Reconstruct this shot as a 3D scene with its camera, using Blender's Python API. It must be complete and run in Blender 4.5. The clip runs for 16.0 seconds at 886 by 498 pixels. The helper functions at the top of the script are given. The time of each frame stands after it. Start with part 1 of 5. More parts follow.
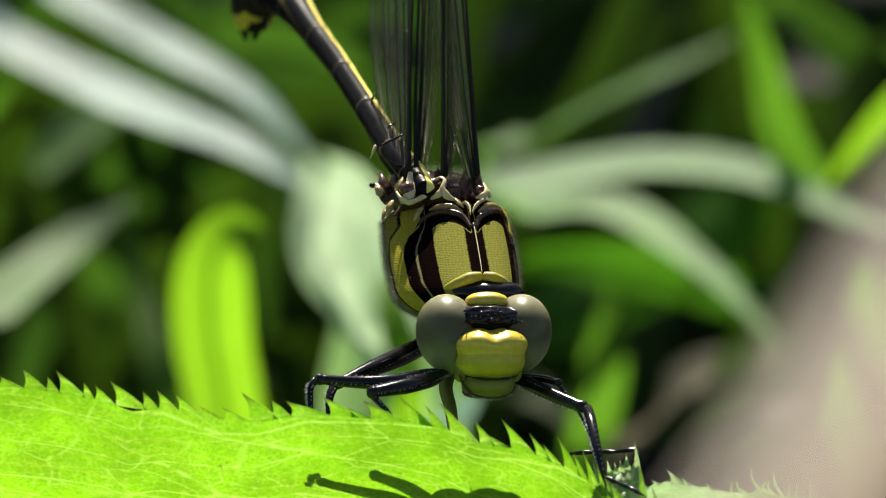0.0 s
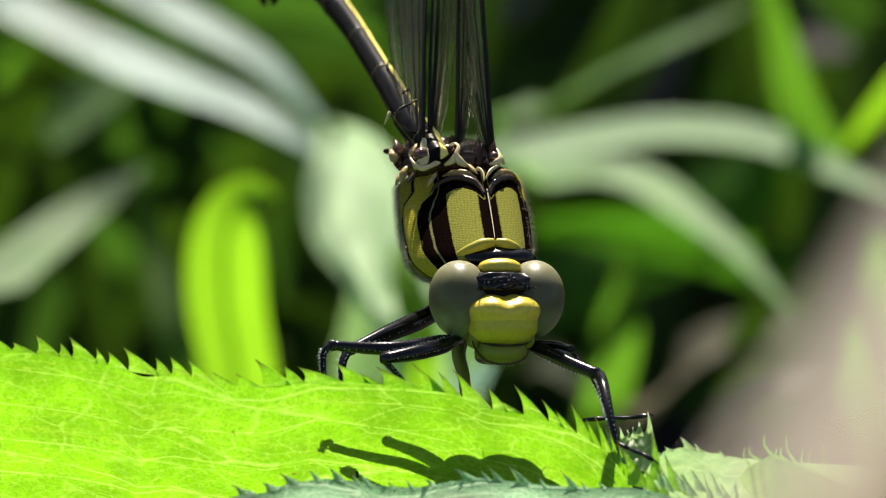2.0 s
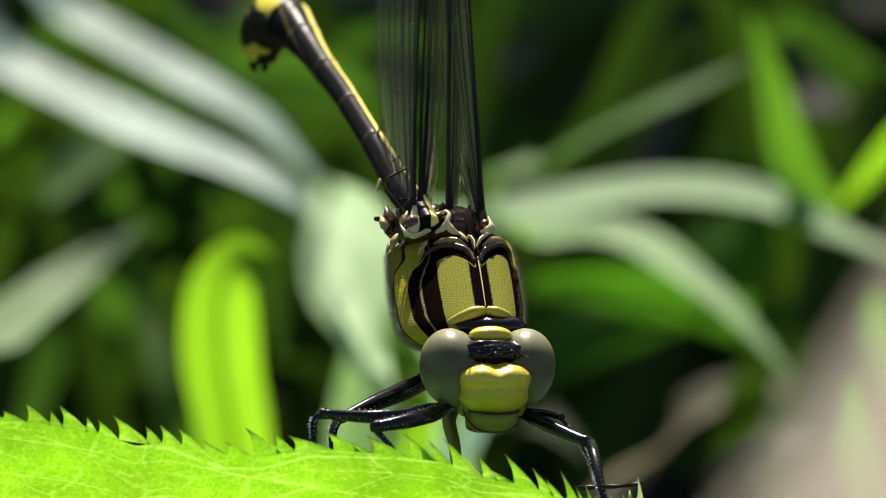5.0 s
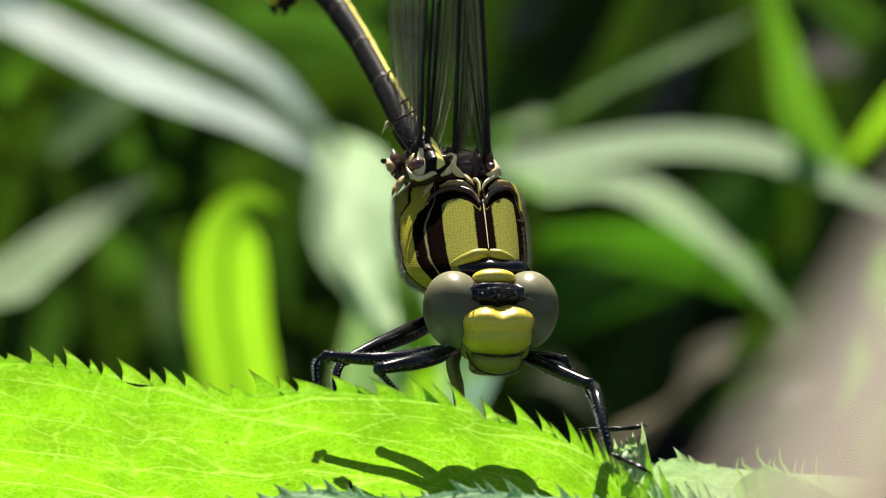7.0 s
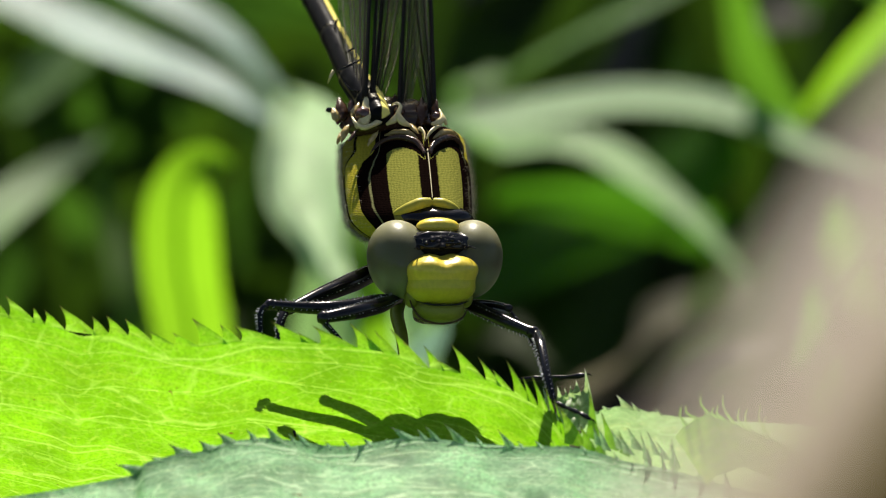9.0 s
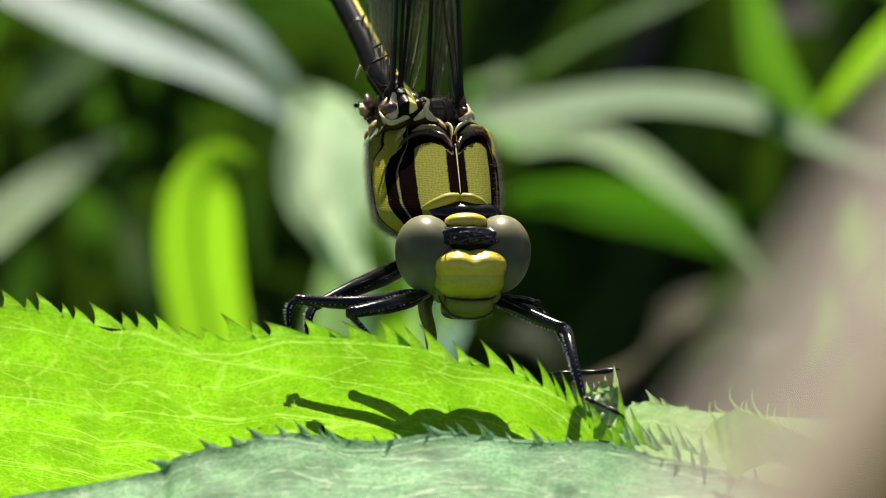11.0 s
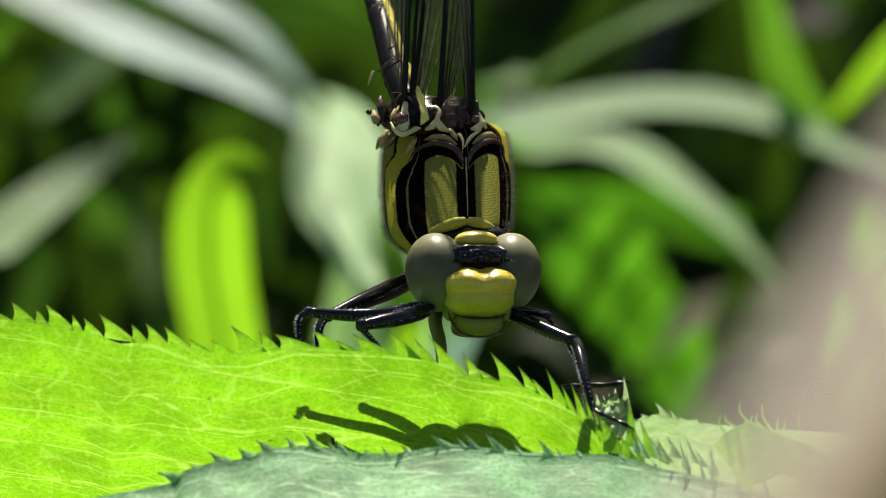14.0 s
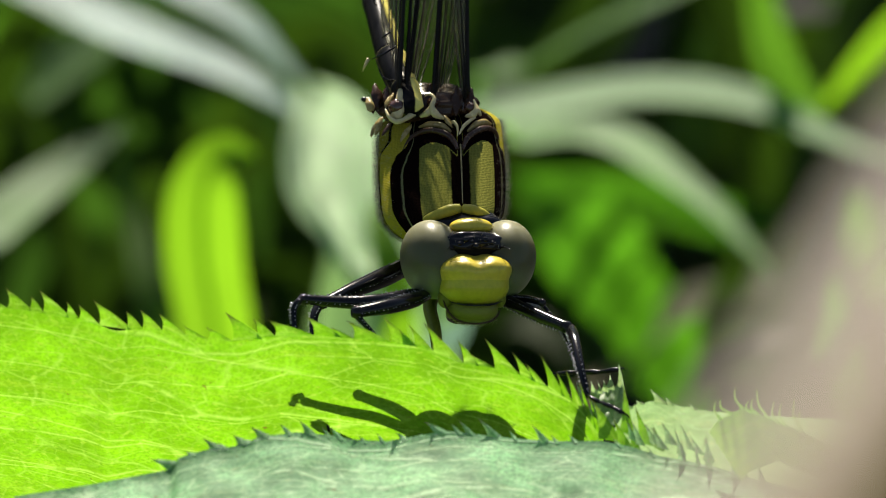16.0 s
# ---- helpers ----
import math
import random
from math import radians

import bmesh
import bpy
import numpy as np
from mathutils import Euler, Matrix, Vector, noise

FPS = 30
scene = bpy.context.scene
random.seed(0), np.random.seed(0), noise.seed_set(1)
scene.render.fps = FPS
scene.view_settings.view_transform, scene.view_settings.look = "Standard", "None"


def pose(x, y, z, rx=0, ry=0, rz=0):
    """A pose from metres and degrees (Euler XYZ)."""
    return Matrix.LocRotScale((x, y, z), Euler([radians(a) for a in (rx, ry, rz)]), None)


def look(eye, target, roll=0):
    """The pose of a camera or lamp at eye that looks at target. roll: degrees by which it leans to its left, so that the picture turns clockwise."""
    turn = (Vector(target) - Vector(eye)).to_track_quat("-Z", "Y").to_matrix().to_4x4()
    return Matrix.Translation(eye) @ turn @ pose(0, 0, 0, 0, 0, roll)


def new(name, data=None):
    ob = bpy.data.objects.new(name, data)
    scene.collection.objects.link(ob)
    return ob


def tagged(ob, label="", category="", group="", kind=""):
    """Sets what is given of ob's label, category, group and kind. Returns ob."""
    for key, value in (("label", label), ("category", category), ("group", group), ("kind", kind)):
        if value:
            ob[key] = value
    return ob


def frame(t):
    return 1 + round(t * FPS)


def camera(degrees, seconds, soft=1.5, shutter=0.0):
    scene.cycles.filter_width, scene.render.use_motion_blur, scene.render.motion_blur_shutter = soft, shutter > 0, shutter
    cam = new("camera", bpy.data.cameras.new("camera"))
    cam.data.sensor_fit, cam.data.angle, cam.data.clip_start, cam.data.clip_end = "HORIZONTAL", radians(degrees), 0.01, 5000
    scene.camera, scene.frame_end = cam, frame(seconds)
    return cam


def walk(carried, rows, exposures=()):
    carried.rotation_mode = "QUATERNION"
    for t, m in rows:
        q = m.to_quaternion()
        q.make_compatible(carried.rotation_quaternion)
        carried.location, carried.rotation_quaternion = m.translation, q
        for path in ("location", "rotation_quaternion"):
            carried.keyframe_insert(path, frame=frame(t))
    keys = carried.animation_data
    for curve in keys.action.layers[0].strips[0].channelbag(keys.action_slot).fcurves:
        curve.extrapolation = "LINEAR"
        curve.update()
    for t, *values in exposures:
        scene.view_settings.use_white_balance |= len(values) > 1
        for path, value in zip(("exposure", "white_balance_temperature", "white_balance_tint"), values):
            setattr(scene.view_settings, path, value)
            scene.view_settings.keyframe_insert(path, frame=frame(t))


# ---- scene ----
MM = 0.001
TILT = Matrix.Rotation(radians(-20), 4, "X")  # the camera looks down by twenty degrees; plans below are square to its view

cam = camera(7.5, 16.0, soft=0.95)
cam.data.dof.use_dof = True
cam.data.dof.focus_distance = 0.3922
cam.data.dof.aperture_fstop = 60

def eye_pose(ex, ez, tx, tz):
    eye = TILT @ (Vector((ex, -390, ez)) * MM)
    target = TILT @ (Vector((tx, 0, tz)) * MM)
    return look(eye, target)


# seconds, then the eye (across, up) and the point it looks at (across, up), in millimetres
walk(cam, [
    (0, eye_pose(-0.12, 0.22, 0.251, 2.198)),
    (0.5, eye_pose(-0.15, 0.00, 0.649, 1.047)),
    (1, eye_pose(-0.16, 0.00, 0.548, 0.300)),
    (1.5, eye_pose(-0.09, 0.06, -0.000, 0.000)),
    (2, eye_pose(0.03, -0.03, -0.499, 0.248)),
    (2.5, eye_pose(0.47, -0.31, -0.199, 0.398)),
    (3, eye_pose(0.82, -0.13, 0.698, 0.649)),
    (3.5, eye_pose(0.72, 0.81, -0.000, 3.143)),
    (4, eye_pose(0.66, 1.44, 1.050, 4.046)),
    (4.2, eye_pose(0.60, 1.44, 0.499, 4.242)),
    (6.3, eye_pose(1.10, 0.91, -0.215, 3.257)),
    (6.5, eye_pose(1.13, 0.65, -0.815, 2.856)),
    (7, eye_pose(1.36, -0.33, -0.163, 0.861)),
    (7.5, eye_pose(1.43, -1.08, -0.564, -1.487)),
    (8, eye_pose(1.72, -1.04, -0.013, -1.236)),
    (8.5, eye_pose(2.53, -1.07, 1.431, -2.237)),
    (9, eye_pose(2.91, -1.40, 3.081, -2.087)),
    (9.5, eye_pose(2.13, -1.78, 3.133, -1.986)),
    (10, eye_pose(1.05, -1.96, 1.633, -2.237)),
    (10.2, eye_pose(0.68, -1.93, 1.232, -2.087)),
    (12.3, eye_pose(2.38, -1.28, 1.960, -2.608)),
    (12.5, eye_pose(2.22, -1.09, 2.207, -2.361)),
    (13, eye_pose(1.60, -0.71, 2.110, -2.012)),
    (13.5, eye_pose(1.13, -0.34, 0.910, -0.962)),
    (14, eye_pose(1.50, -0.50, 0.861, -1.663)),
    (14.5, eye_pose(2.15, -1.00, 2.706, -1.761)),
    (15, eye_pose(1.87, -1.16, 1.956, -2.312)),
    (15.5, eye_pose(1.19, -0.88, 1.161, -1.963)),
    (16, eye_pose(1.16, -0.78, 1.161, -2.409)),
], exposures=[(0, 1.15, 7000, 12), (1.5, 1.24, 7000, 12), (4, 1.20, 7000, 12), (7, 1.26, 7000, 12), (9, 1.06, 7000, 11), (16, 1.02, 7000, 11)])

# ---- world and sun ----
SUN = TILT.to_3x3() @ Vector((-0.03, 0.43, 0.90)).normalized()  # towards the sun: high, behind the insect
world = bpy.data.worlds.new("sky")
scene.world = world
world.use_nodes = True
sky = world.node_tree.nodes.new("ShaderNodeTexSky")
sky.sky_type = "NISHITA"
sky.sun_disc = False
sky.sun_elevation = math.asin(SUN.z)
sky.sun_rotation = math.atan2(SUN.x, SUN.y)
background = world.node_tree.nodes["Background"]
background.inputs["Strength"].default_value = 0.056
world.node_tree.links.new(sky.outputs[0], background.inputs["Color"])
lamp = bpy.data.lights.new("sun", "SUN")
lamp.energy = 4.9
lamp.angle = radians(0.53)
lamp.color = (1.0, 0.96, 0.88)
sun = new("sun", lamp)
sun.matrix_world = look(SUN * 2, (0, 0, 0))


# ---- materials ----
class Mat:
    """A small wrapper for node materials."""

    def __init__(self, name):
        self.m = bpy.data.materials.new(name)
        self.m.use_nodes = True
        self.t = self.m.node_tree
        self.p = self.t.nodes["Principled BSDF"]
        self.out = self.t.nodes["Material Output"]

    def n(self, kind, **values):
        node = self.t.nodes.new("ShaderNode" + kind)
        for key, value in values.items():
            if key in node.inputs:
                node.inputs[key].default_value = value
        return node

    def l(self, a, b):
        self.t.links.new(a, b)

    def coord(self, which="Object", scale=(1000, 1000, 1000)):
        c = self.n("TexCoord")
        mp = self.n("Mapping", Scale=scale)
        self.l(c.outputs[which], mp.inputs["Vector"])
        return mp.outputs["Vector"]

    def noise(self, vec, scale, detail=4.0, rough=0.55, distort=0.0):
        node = self.n("TexNoise", Scale=scale, Detail=detail, Roughness=rough, Distortion=distort)
        self.l(vec, node.inputs["Vector"])
        return node.outputs["Fac"]

    def ramp(self, fac, stops, mode="LINEAR"):
        node = self.n("ValToRGB")
        node.color_ramp.interpolation = mode
        el = node.color_ramp.elements
        while len(el) < len(stops):
            el.new(0.5)
        for e, (pos, col) in zip(el, stops):
            e.position = pos
            e.color = (*col, 1) if len(col) == 3 else col
        self.l(fac, node.inputs["Fac"])
        return node.outputs["Color"]

    def mix(self, fac, a, b, mode="MIX"):
        node = self.n("Mix")
        node.data_type, node.blend_type = "RGBA", mode
        for value, sock in ((fac, node.inputs[0]), (a, node.inputs[6]), (b, node.inputs[7])):
            if isinstance(value, (int, float)):
                sock.default_value = value
            elif isinstance(value, tuple):
                sock.default_value = (*value, 1)
            else:
                self.l(value, sock)
        return node.outputs[2]

    def math(self, op, a, b=0.0, clamp=False):
        node = self.n("Math")
        node.operation, node.use_clamp = op, clamp
        for value, sock in ((a, node.inputs[0]), (b, node.inputs[1])):
            if isinstance(value, (int, float)):
                sock.default_value = value
            else:
                self.l(value, sock)
        return node.outputs[0]

    def attr(self, name):
        node = self.n("Attribute")
        node.attribute_name = name
        return node.outputs["Fac"]

    def bump(self, height, depth, strength=1.0):
        node = self.n("Bump", Strength=strength, Distance=depth)
        self.l(height, node.inputs["Height"])
        self.l(node.outputs["Normal"], self.p.inputs["Normal"])
        return node.outputs["Normal"]

    def set(self, **values):
        for key, value in values.items():
            sock = self.p.inputs[key.replace("_", " ")]
            if isinstance(value, (int, float)):
                sock.default_value = value
            elif isinstance(value, tuple):
                sock.default_value = (*value, 1)
            else:
                self.l(value, sock)
        return self

    def translucent(self, color, amount, normal=None):
        tr = self.n("BsdfTranslucent")
        if isinstance(color, tuple):
            tr.inputs["Color"].default_value = (*color, 1)
        else:
            self.l(color, tr.inputs["Color"])
        if normal is not None:
            self.l(normal, tr.inputs["Normal"])
        mixer = self.n("MixShader", Fac=amount)
        self.l(self.p.outputs[0], mixer.inputs[1])
        self.l(tr.outputs[0], mixer.inputs[2])
        self.l(mixer.outputs[0], self.out.inputs["Surface"])
        return self


def chitin(name, color, rough=0.25, spots=(0.5, 0.5, 0.5), grain=6.0, depth=0.00002, coat=0.0, shine=0.5):
    """Hard insect skin with mottling and a fine grain."""
    m = Mat(name)
    v = m.coord()
    big = m.noise(v, 0.7, 5)
    fine = m.noise(v, grain, 6)
    c = m.mix(m.math("MULTIPLY", big, 0.75), color, tuple(a * b for a, b in zip(color, spots)))
    c = m.mix(0.25, c, m.ramp(fine, [(0.3, tuple(a * 0.6 for a in color)), (0.7, tuple(min(1, a * 1.35) for a in color))]))
    m.set(Base_Color=c, Roughness=m.math("ADD", m.math("MULTIPLY", fine, 0.2), rough - 0.1), Coat_Weight=coat)
    m.p.inputs["Specular IOR Level"].default_value = shine
    m.bump(fine, depth, 0.6)
    return m.m


def leafy(name, lit, through_col, amount, vein, rough=0.5, tip=(0.07, 0.06, 0.02), vein_amount=0.45, long_veins=0.5, contrast=1.0, shine=0.4, glow_vein=None):
    """A living leaf: long veins, a fine net, mottling, light that shines through, brown tooth tips (uv v below zero)."""
    m = Mat(name)
    c = m.n("TexCoord")

    def uv(sx, sy):
        mp = m.n("Mapping", Scale=(sx, sy, 1))
        m.l(c.outputs["UV"], mp.inputs["Vector"])
        return mp.outputs[0]

    def warped(vec, scale, amp):
        w = m.n("TexNoise", Scale=scale, Detail=3.0)
        m.l(vec, w.inputs["Vector"])
        return m.mix(amp, vec, w.outputs["Color"], "ADD")

    def net(vec, s, w):
        vo = m.n("TexVoronoi", Scale=s)
        vo.feature = "DISTANCE_TO_EDGE"
        m.l(vec, vo.inputs["Vector"])
        return m.math("SUBTRACT", 1.0, m.math("DIVIDE", vo.outputs["Distance"], w, True), True)
    runs = net(warped(uv(0.045, 0.55), 0.9, 0.16), 1.0, 0.024)
    coarse = net(warped(uv(0.22, 0.7), 0.7, 0.4), 1.0, 0.03)
    fine = net(warped(uv(0.8, 1.5), 0.8, 0.5), 1.6, 0.12)
    obj = m.coord()
    patches, grain, spots, streak = m.noise(obj, 0.28, 5), m.noise(obj, 5.0, 6), m.noise(obj, 1.7, 3), m.noise(uv(0.08, 1.1), 1.2, 5)
    sheen, flecks = m.noise(obj, 1.1, 4), m.noise(uv(0.9, 2.4), 1.5, 4)
    lines = m.math("ADD", m.math("MULTIPLY", coarse, vein_amount), m.math("MULTIPLY", fine, vein_amount * 0.5), True)
    lines = m.math("ADD", lines, m.math("MULTIPLY", runs, long_veins), True)
    gaps = m.math("GREATER_THAN", m.noise(obj, 0.9, 2), 0.44)
    lines = m.math("MULTIPLY", lines, m.math("ADD", m.math("MULTIPLY", gaps, 0.65), 0.35))
    sep = m.n("SeparateXYZ")
    m.l(c.outputs["UV"], sep.inputs[0])
    tipmask = m.math("MULTIPLY", m.math("SUBTRACT", -0.5, sep.outputs[1]), 2.2, True)

    def paint(col, veincol):
        lo = tuple(a * (1 - 0.25 * contrast) for a in col)
        hi = tuple(min(1, a * (1 + 0.22 * contrast)) for a in col)
        x = m.mix(m.ramp(patches, [(0.35, (0, 0, 0)), (0.65, (1, 1, 1))]), lo, hi)
        x = m.mix(m.ramp(streak, [(0.5, (0, 0, 0)), (0.72, (0.55, 0.55, 0.55))]), x, (min(1, col[0] * 1.6), min(1, col[1] * 1.1), col[2] + 0.02))
        x = m.mix(m.math("MULTIPLY", m.ramp(sheen, [(0.45, (0, 0, 0)), (0.7, (1, 1, 1))]), 0.3), x, tuple(a * 0.62 for a in col))
        x = m.mix(m.math("MULTIPLY", m.ramp(grain, [(0.46, (0, 0, 0)), (0.58, (1, 1, 1))]), 0.34 * contrast), x, tuple(a * 0.58 for a in col))
        x = m.mix(m.math("MULTIPLY", m.ramp(flecks, [(0.60, (0, 0, 0)), (0.65, (1, 1, 1))]), 0.45), x, (min(1, col[0] * 1.7 + 0.03), min(1, col[1] * 1.12 + 0.03), col[2] + 0.05))
        x = m.mix(m.ramp(spots, [(0.70, (0, 0, 0)), (0.74, (0.8, 0.8, 0.8))]), x, (0.14, 0.11, 0.02))
        x = m.mix(lines, x, veincol)
        return m.mix(tipmask, x, tip)
    m.set(Base_Color=paint(lit, vein), Roughness=m.math("ADD", m.math("MULTIPLY", grain, 0.25), rough - 0.1))
    m.p.inputs["Specular IOR Level"].default_value = shine
    h = m.math("SUBTRACT", m.math("MULTIPLY", grain, 0.6), lines)
    h = m.math("ADD", h, sheen)
    normal = m.bump(h, 0.00005, 0.5)
    m.translucent(paint(through_col, glow_vein or tuple(min(1, a * 1.3 + 0.05) for a in through_col)), amount, normal)
    return m.m


LEAF = leafy("sunlit_leaf", (0.12, 0.32, 0.02), (0.235, 0.61, 0.012), 0.45, (0.30, 0.54, 0.09), vein_amount=0.34, long_veins=0.6, contrast=1.15, glow_vein=(0.50, 0.88, 0.12))
PALE_LEAF = leafy("pale_leaf", (0.19, 0.43, 0.20), (0.34, 0.64, 0.24), 0.35, (0.52, 0.72, 0.43), rough=0.62, vein_amount=0.5, long_veins=0.9, contrast=2.0, shine=0.2)
SIDE_LEAF = leafy("side_leaf", (0.26, 0.40, 0.21), (0.40, 0.66, 0.25), 0.50, (0.5, 0.62, 0.4), rough=0.5, vein_amount=0.3, tip=(0.5, 0.58, 0.42))


HAIR_LEAF = leafy("hair_toothed_leaf", (0.26, 0.46, 0.10), (0.52, 0.90, 0.15), 0.55, (0.5, 0.62, 0.3), rough=0.5, vein_amount=0.2, tip=(0.5, 0.58, 0.42), contrast=0.6)


def blade_mat(name, lit, through_col, amount, rough=0.4, blotch=0.04):
    """Long grass or sedge leaf with fine parallel ribs (uv u across the blade)."""
    m = Mat(name)
    c = m.n("TexCoord")
    mp = m.n("Mapping", Scale=(14, 0.35, 1))
    m.l(c.outputs["UV"], mp.inputs["Vector"])
    ribs = m.noise(mp.outputs[0], 1.6, 3)
    patch = m.noise(m.coord(), blotch, 4)
    col = m.mix(ribs, tuple(a * 0.7 for a in lit), tuple(min(1, a * 1.3) for a in lit))
    col = m.mix(m.ramp(patch, [(0.35, (0, 0, 0)), (0.65, (1, 1, 1))]), col, tuple(a * 0.6 for a in lit))
    m.set(Base_Color=col, Roughness=rough)
    m.p.inputs["Specular IOR Level"].default_value = 0.2
    normal = m.bump(ribs, 0.0006, 0.5)
    m.translucent(m.mix(ribs, tuple(a * 0.75 for a in through_col), through_col), amount, normal)
    return m.m


# brighter and paler copies of one grass carry sun and sheen in their colours
GRASS_BRIGHT = blade_mat("bright_sun_grass", (0.11, 0.23, 0.02), (0.26, 0.57, 0.02), 0.6)
# darker copy of the grass: half shade is put into its colour
GRASS_HALF_SHADE = blade_mat("half_shade_grass", (0.055, 0.11, 0.014), (0.058, 0.16, 0.014), 0.45, 0.55)
GRASS_GREY = blade_mat("sheen_toned_grass", (0.26, 0.41, 0.35), (0.28, 0.52, 0.36), 0.3, 0.42)
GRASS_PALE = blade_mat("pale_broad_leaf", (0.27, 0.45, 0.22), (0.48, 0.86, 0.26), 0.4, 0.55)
GRASS_WHITE = blade_mat("sun_whitened_leaf", (0.45, 0.68, 0.35), (0.54, 0.92, 0.33), 0.4, 0.5, 0.16)
GRASS_LIT = blade_mat("sun_toned_grass", (0.075, 0.16, 0.02), (0.12, 0.32, 0.02), 0.5)
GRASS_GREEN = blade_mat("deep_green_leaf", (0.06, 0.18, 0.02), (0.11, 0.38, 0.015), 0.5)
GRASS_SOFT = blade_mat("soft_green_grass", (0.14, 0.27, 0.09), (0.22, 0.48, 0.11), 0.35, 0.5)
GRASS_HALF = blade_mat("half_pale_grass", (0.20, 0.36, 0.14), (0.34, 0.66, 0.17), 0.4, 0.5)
GRASS_DRY = blade_mat("withered_grass", (0.18, 0.165, 0.12), (0.24, 0.22, 0.15), 0.35, 0.6)
# near-black green: deep shade of the undergrowth put into the colour
GRASS_DEEP_SHADE = blade_mat("deep_shade_grass", (0.026, 0.050, 0.006), (0.042, 0.10, 0.006), 0.35, 0.65)

BLACK = chitin("black_chitin", (0.005, 0.0045, 0.006), 0.16, (0.6, 0.6, 0.6), depth=0.00001, shine=0.30)
YELLOW = chitin("yellow_chitin", (0.66, 0.51, 0.05), 0.32, (0.62, 0.68, 0.5), 4, depth=0.00005)
FACE = chitin("yellow_green_chitin", (0.50, 0.43, 0.035), 0.36, (0.6, 0.7, 0.5), 4, shine=0.35)
BROWN = chitin("brown_chitin", (0.055, 0.026, 0.013), 0.25, (0.5, 0.5, 0.5), 5, shine=0.35)
WING_BASE = chitin("red_brown_chitin", (0.085, 0.032, 0.018), 0.2, (0.4, 0.4, 0.4), 3, coat=0.5)
VEIN = chitin("wing_vein", (0.014, 0.011, 0.008), 0.5, (0.6, 0.6, 0.6), shine=0.12)
VEIN_PALE = chitin("pale_vein", (0.42, 0.62, 0.10), 0.5, (0.8, 0.8, 0.7))
HORN = chitin("pale_horn", (0.66, 0.56, 0.30), 0.25, (0.55, 0.5, 0.35), 4)
TAN = chitin("tan_chitin", (0.36, 0.27, 0.09), 0.28, (0.5, 0.45, 0.35), 4)
COLLAR = chitin("collar_chitin", (0.37, 0.33, 0.045), 0.42, (0.6, 0.7, 0.5), 5, shine=0.2)
LIP = chitin("olive_lip_chitin", (0.20, 0.20, 0.03), 0.42, (0.5, 0.6, 0.5), 5, shine=0.25)
VEIN_BROWN = chitin("fine_wing_vein", (0.020, 0.017, 0.010), 0.45, (0.6, 0.6, 0.6), shine=0.3)
VEIN_GLINT = chitin("glint_toned_vein", (0.30, 0.30, 0.24), 0.25, (0.7, 0.7, 0.7), shine=0.6)
# pale grey on black legs: the bristles' sun glints are put into the colour
BRISTLE = chitin("glint_toned_bristle", (0.42, 0.42, 0.46), 0.22, (0.6, 0.6, 0.6), shine=0.8)
HAIR_DARK = chitin("dark_hair", (0.06, 0.05, 0.035), 0.4)


def banded(name, attribute, span, stops, rough=0.72, wobble=0.22, shine=0.06, jitter=0.05, hatch=0.0):
    """Insect skin whose colour bands follow a distance stored on the mesh; hatch adds fine crossing wrinkles."""
    m = Mat(name)
    v = m.coord()
    fine = m.noise(v, 7.0, 6)
    wob = m.noise(v, 2.2, 3)
    a = m.math("ADD", m.attr(attribute), m.math("MULTIPLY", m.math("SUBTRACT", wob, 0.5), wobble))
    a = m.math("ADD", a, m.math("MULTIPLY", m.math("SUBTRACT", fine, 0.5), jitter))
    c = m.ramp(m.math("DIVIDE", a, span, True), [(p / span, col) for p, col in stops])
    c = m.mix(0.35, c, m.mix(1.0, c, m.ramp(fine, [(0.25, (0.45, 0.45, 0.4)), (0.75, (1, 1, 1))]), "MULTIPLY"))
    wv = m.n("TexWave", Scale=2.3, Distortion=6.0, Detail=3.0)
    wv.bands_direction = "Z"
    m.l(v, wv.inputs["Vector"])
    relief, depth = m.math("MULTIPLY", wv.outputs["Fac"], 0.12), 0.00002
    if hatch:
        cross = m.n("TexWave", Scale=1.6, Distortion=9.0, Detail=4.0)
        cross.bands_direction = "X"
        m.l(v, cross.inputs["Vector"])
        wrinkle = m.math("MULTIPLY", m.math("ADD", wv.outputs["Fac"], cross.outputs["Fac"]), 0.5)
        c = m.mix(hatch, c, m.mix(1.0, c, m.ramp(wrinkle, [(0.15, (0.42, 0.45, 0.35)), (0.6, (1, 1, 1)), (0.95, (1.25, 1.2, 1.2))]), "MULTIPLY"))
        relief, depth = m.math("MULTIPLY", wrinkle, 0.8), 0.00004
    m.set(Base_Color=c, Roughness=m.math("ADD", m.math("MULTIPLY", fine, 0.25), rough - 0.1))
    m.p.inputs["Specular IOR Level"].default_value = shine
    m.bump(m.math("ADD", fine, relief), depth, 0.5)
    return m.m


def bands(*edges, soft=0.035):
    """Stops for a ramp with narrow soft edges, from (end of band, colour) pairs."""
    out = [(0.0, edges[0][1])]
    for (e, c), (_, d) in zip(edges, edges[1:]):
        out += [(e - soft, c), (e + soft, d)]
    return out


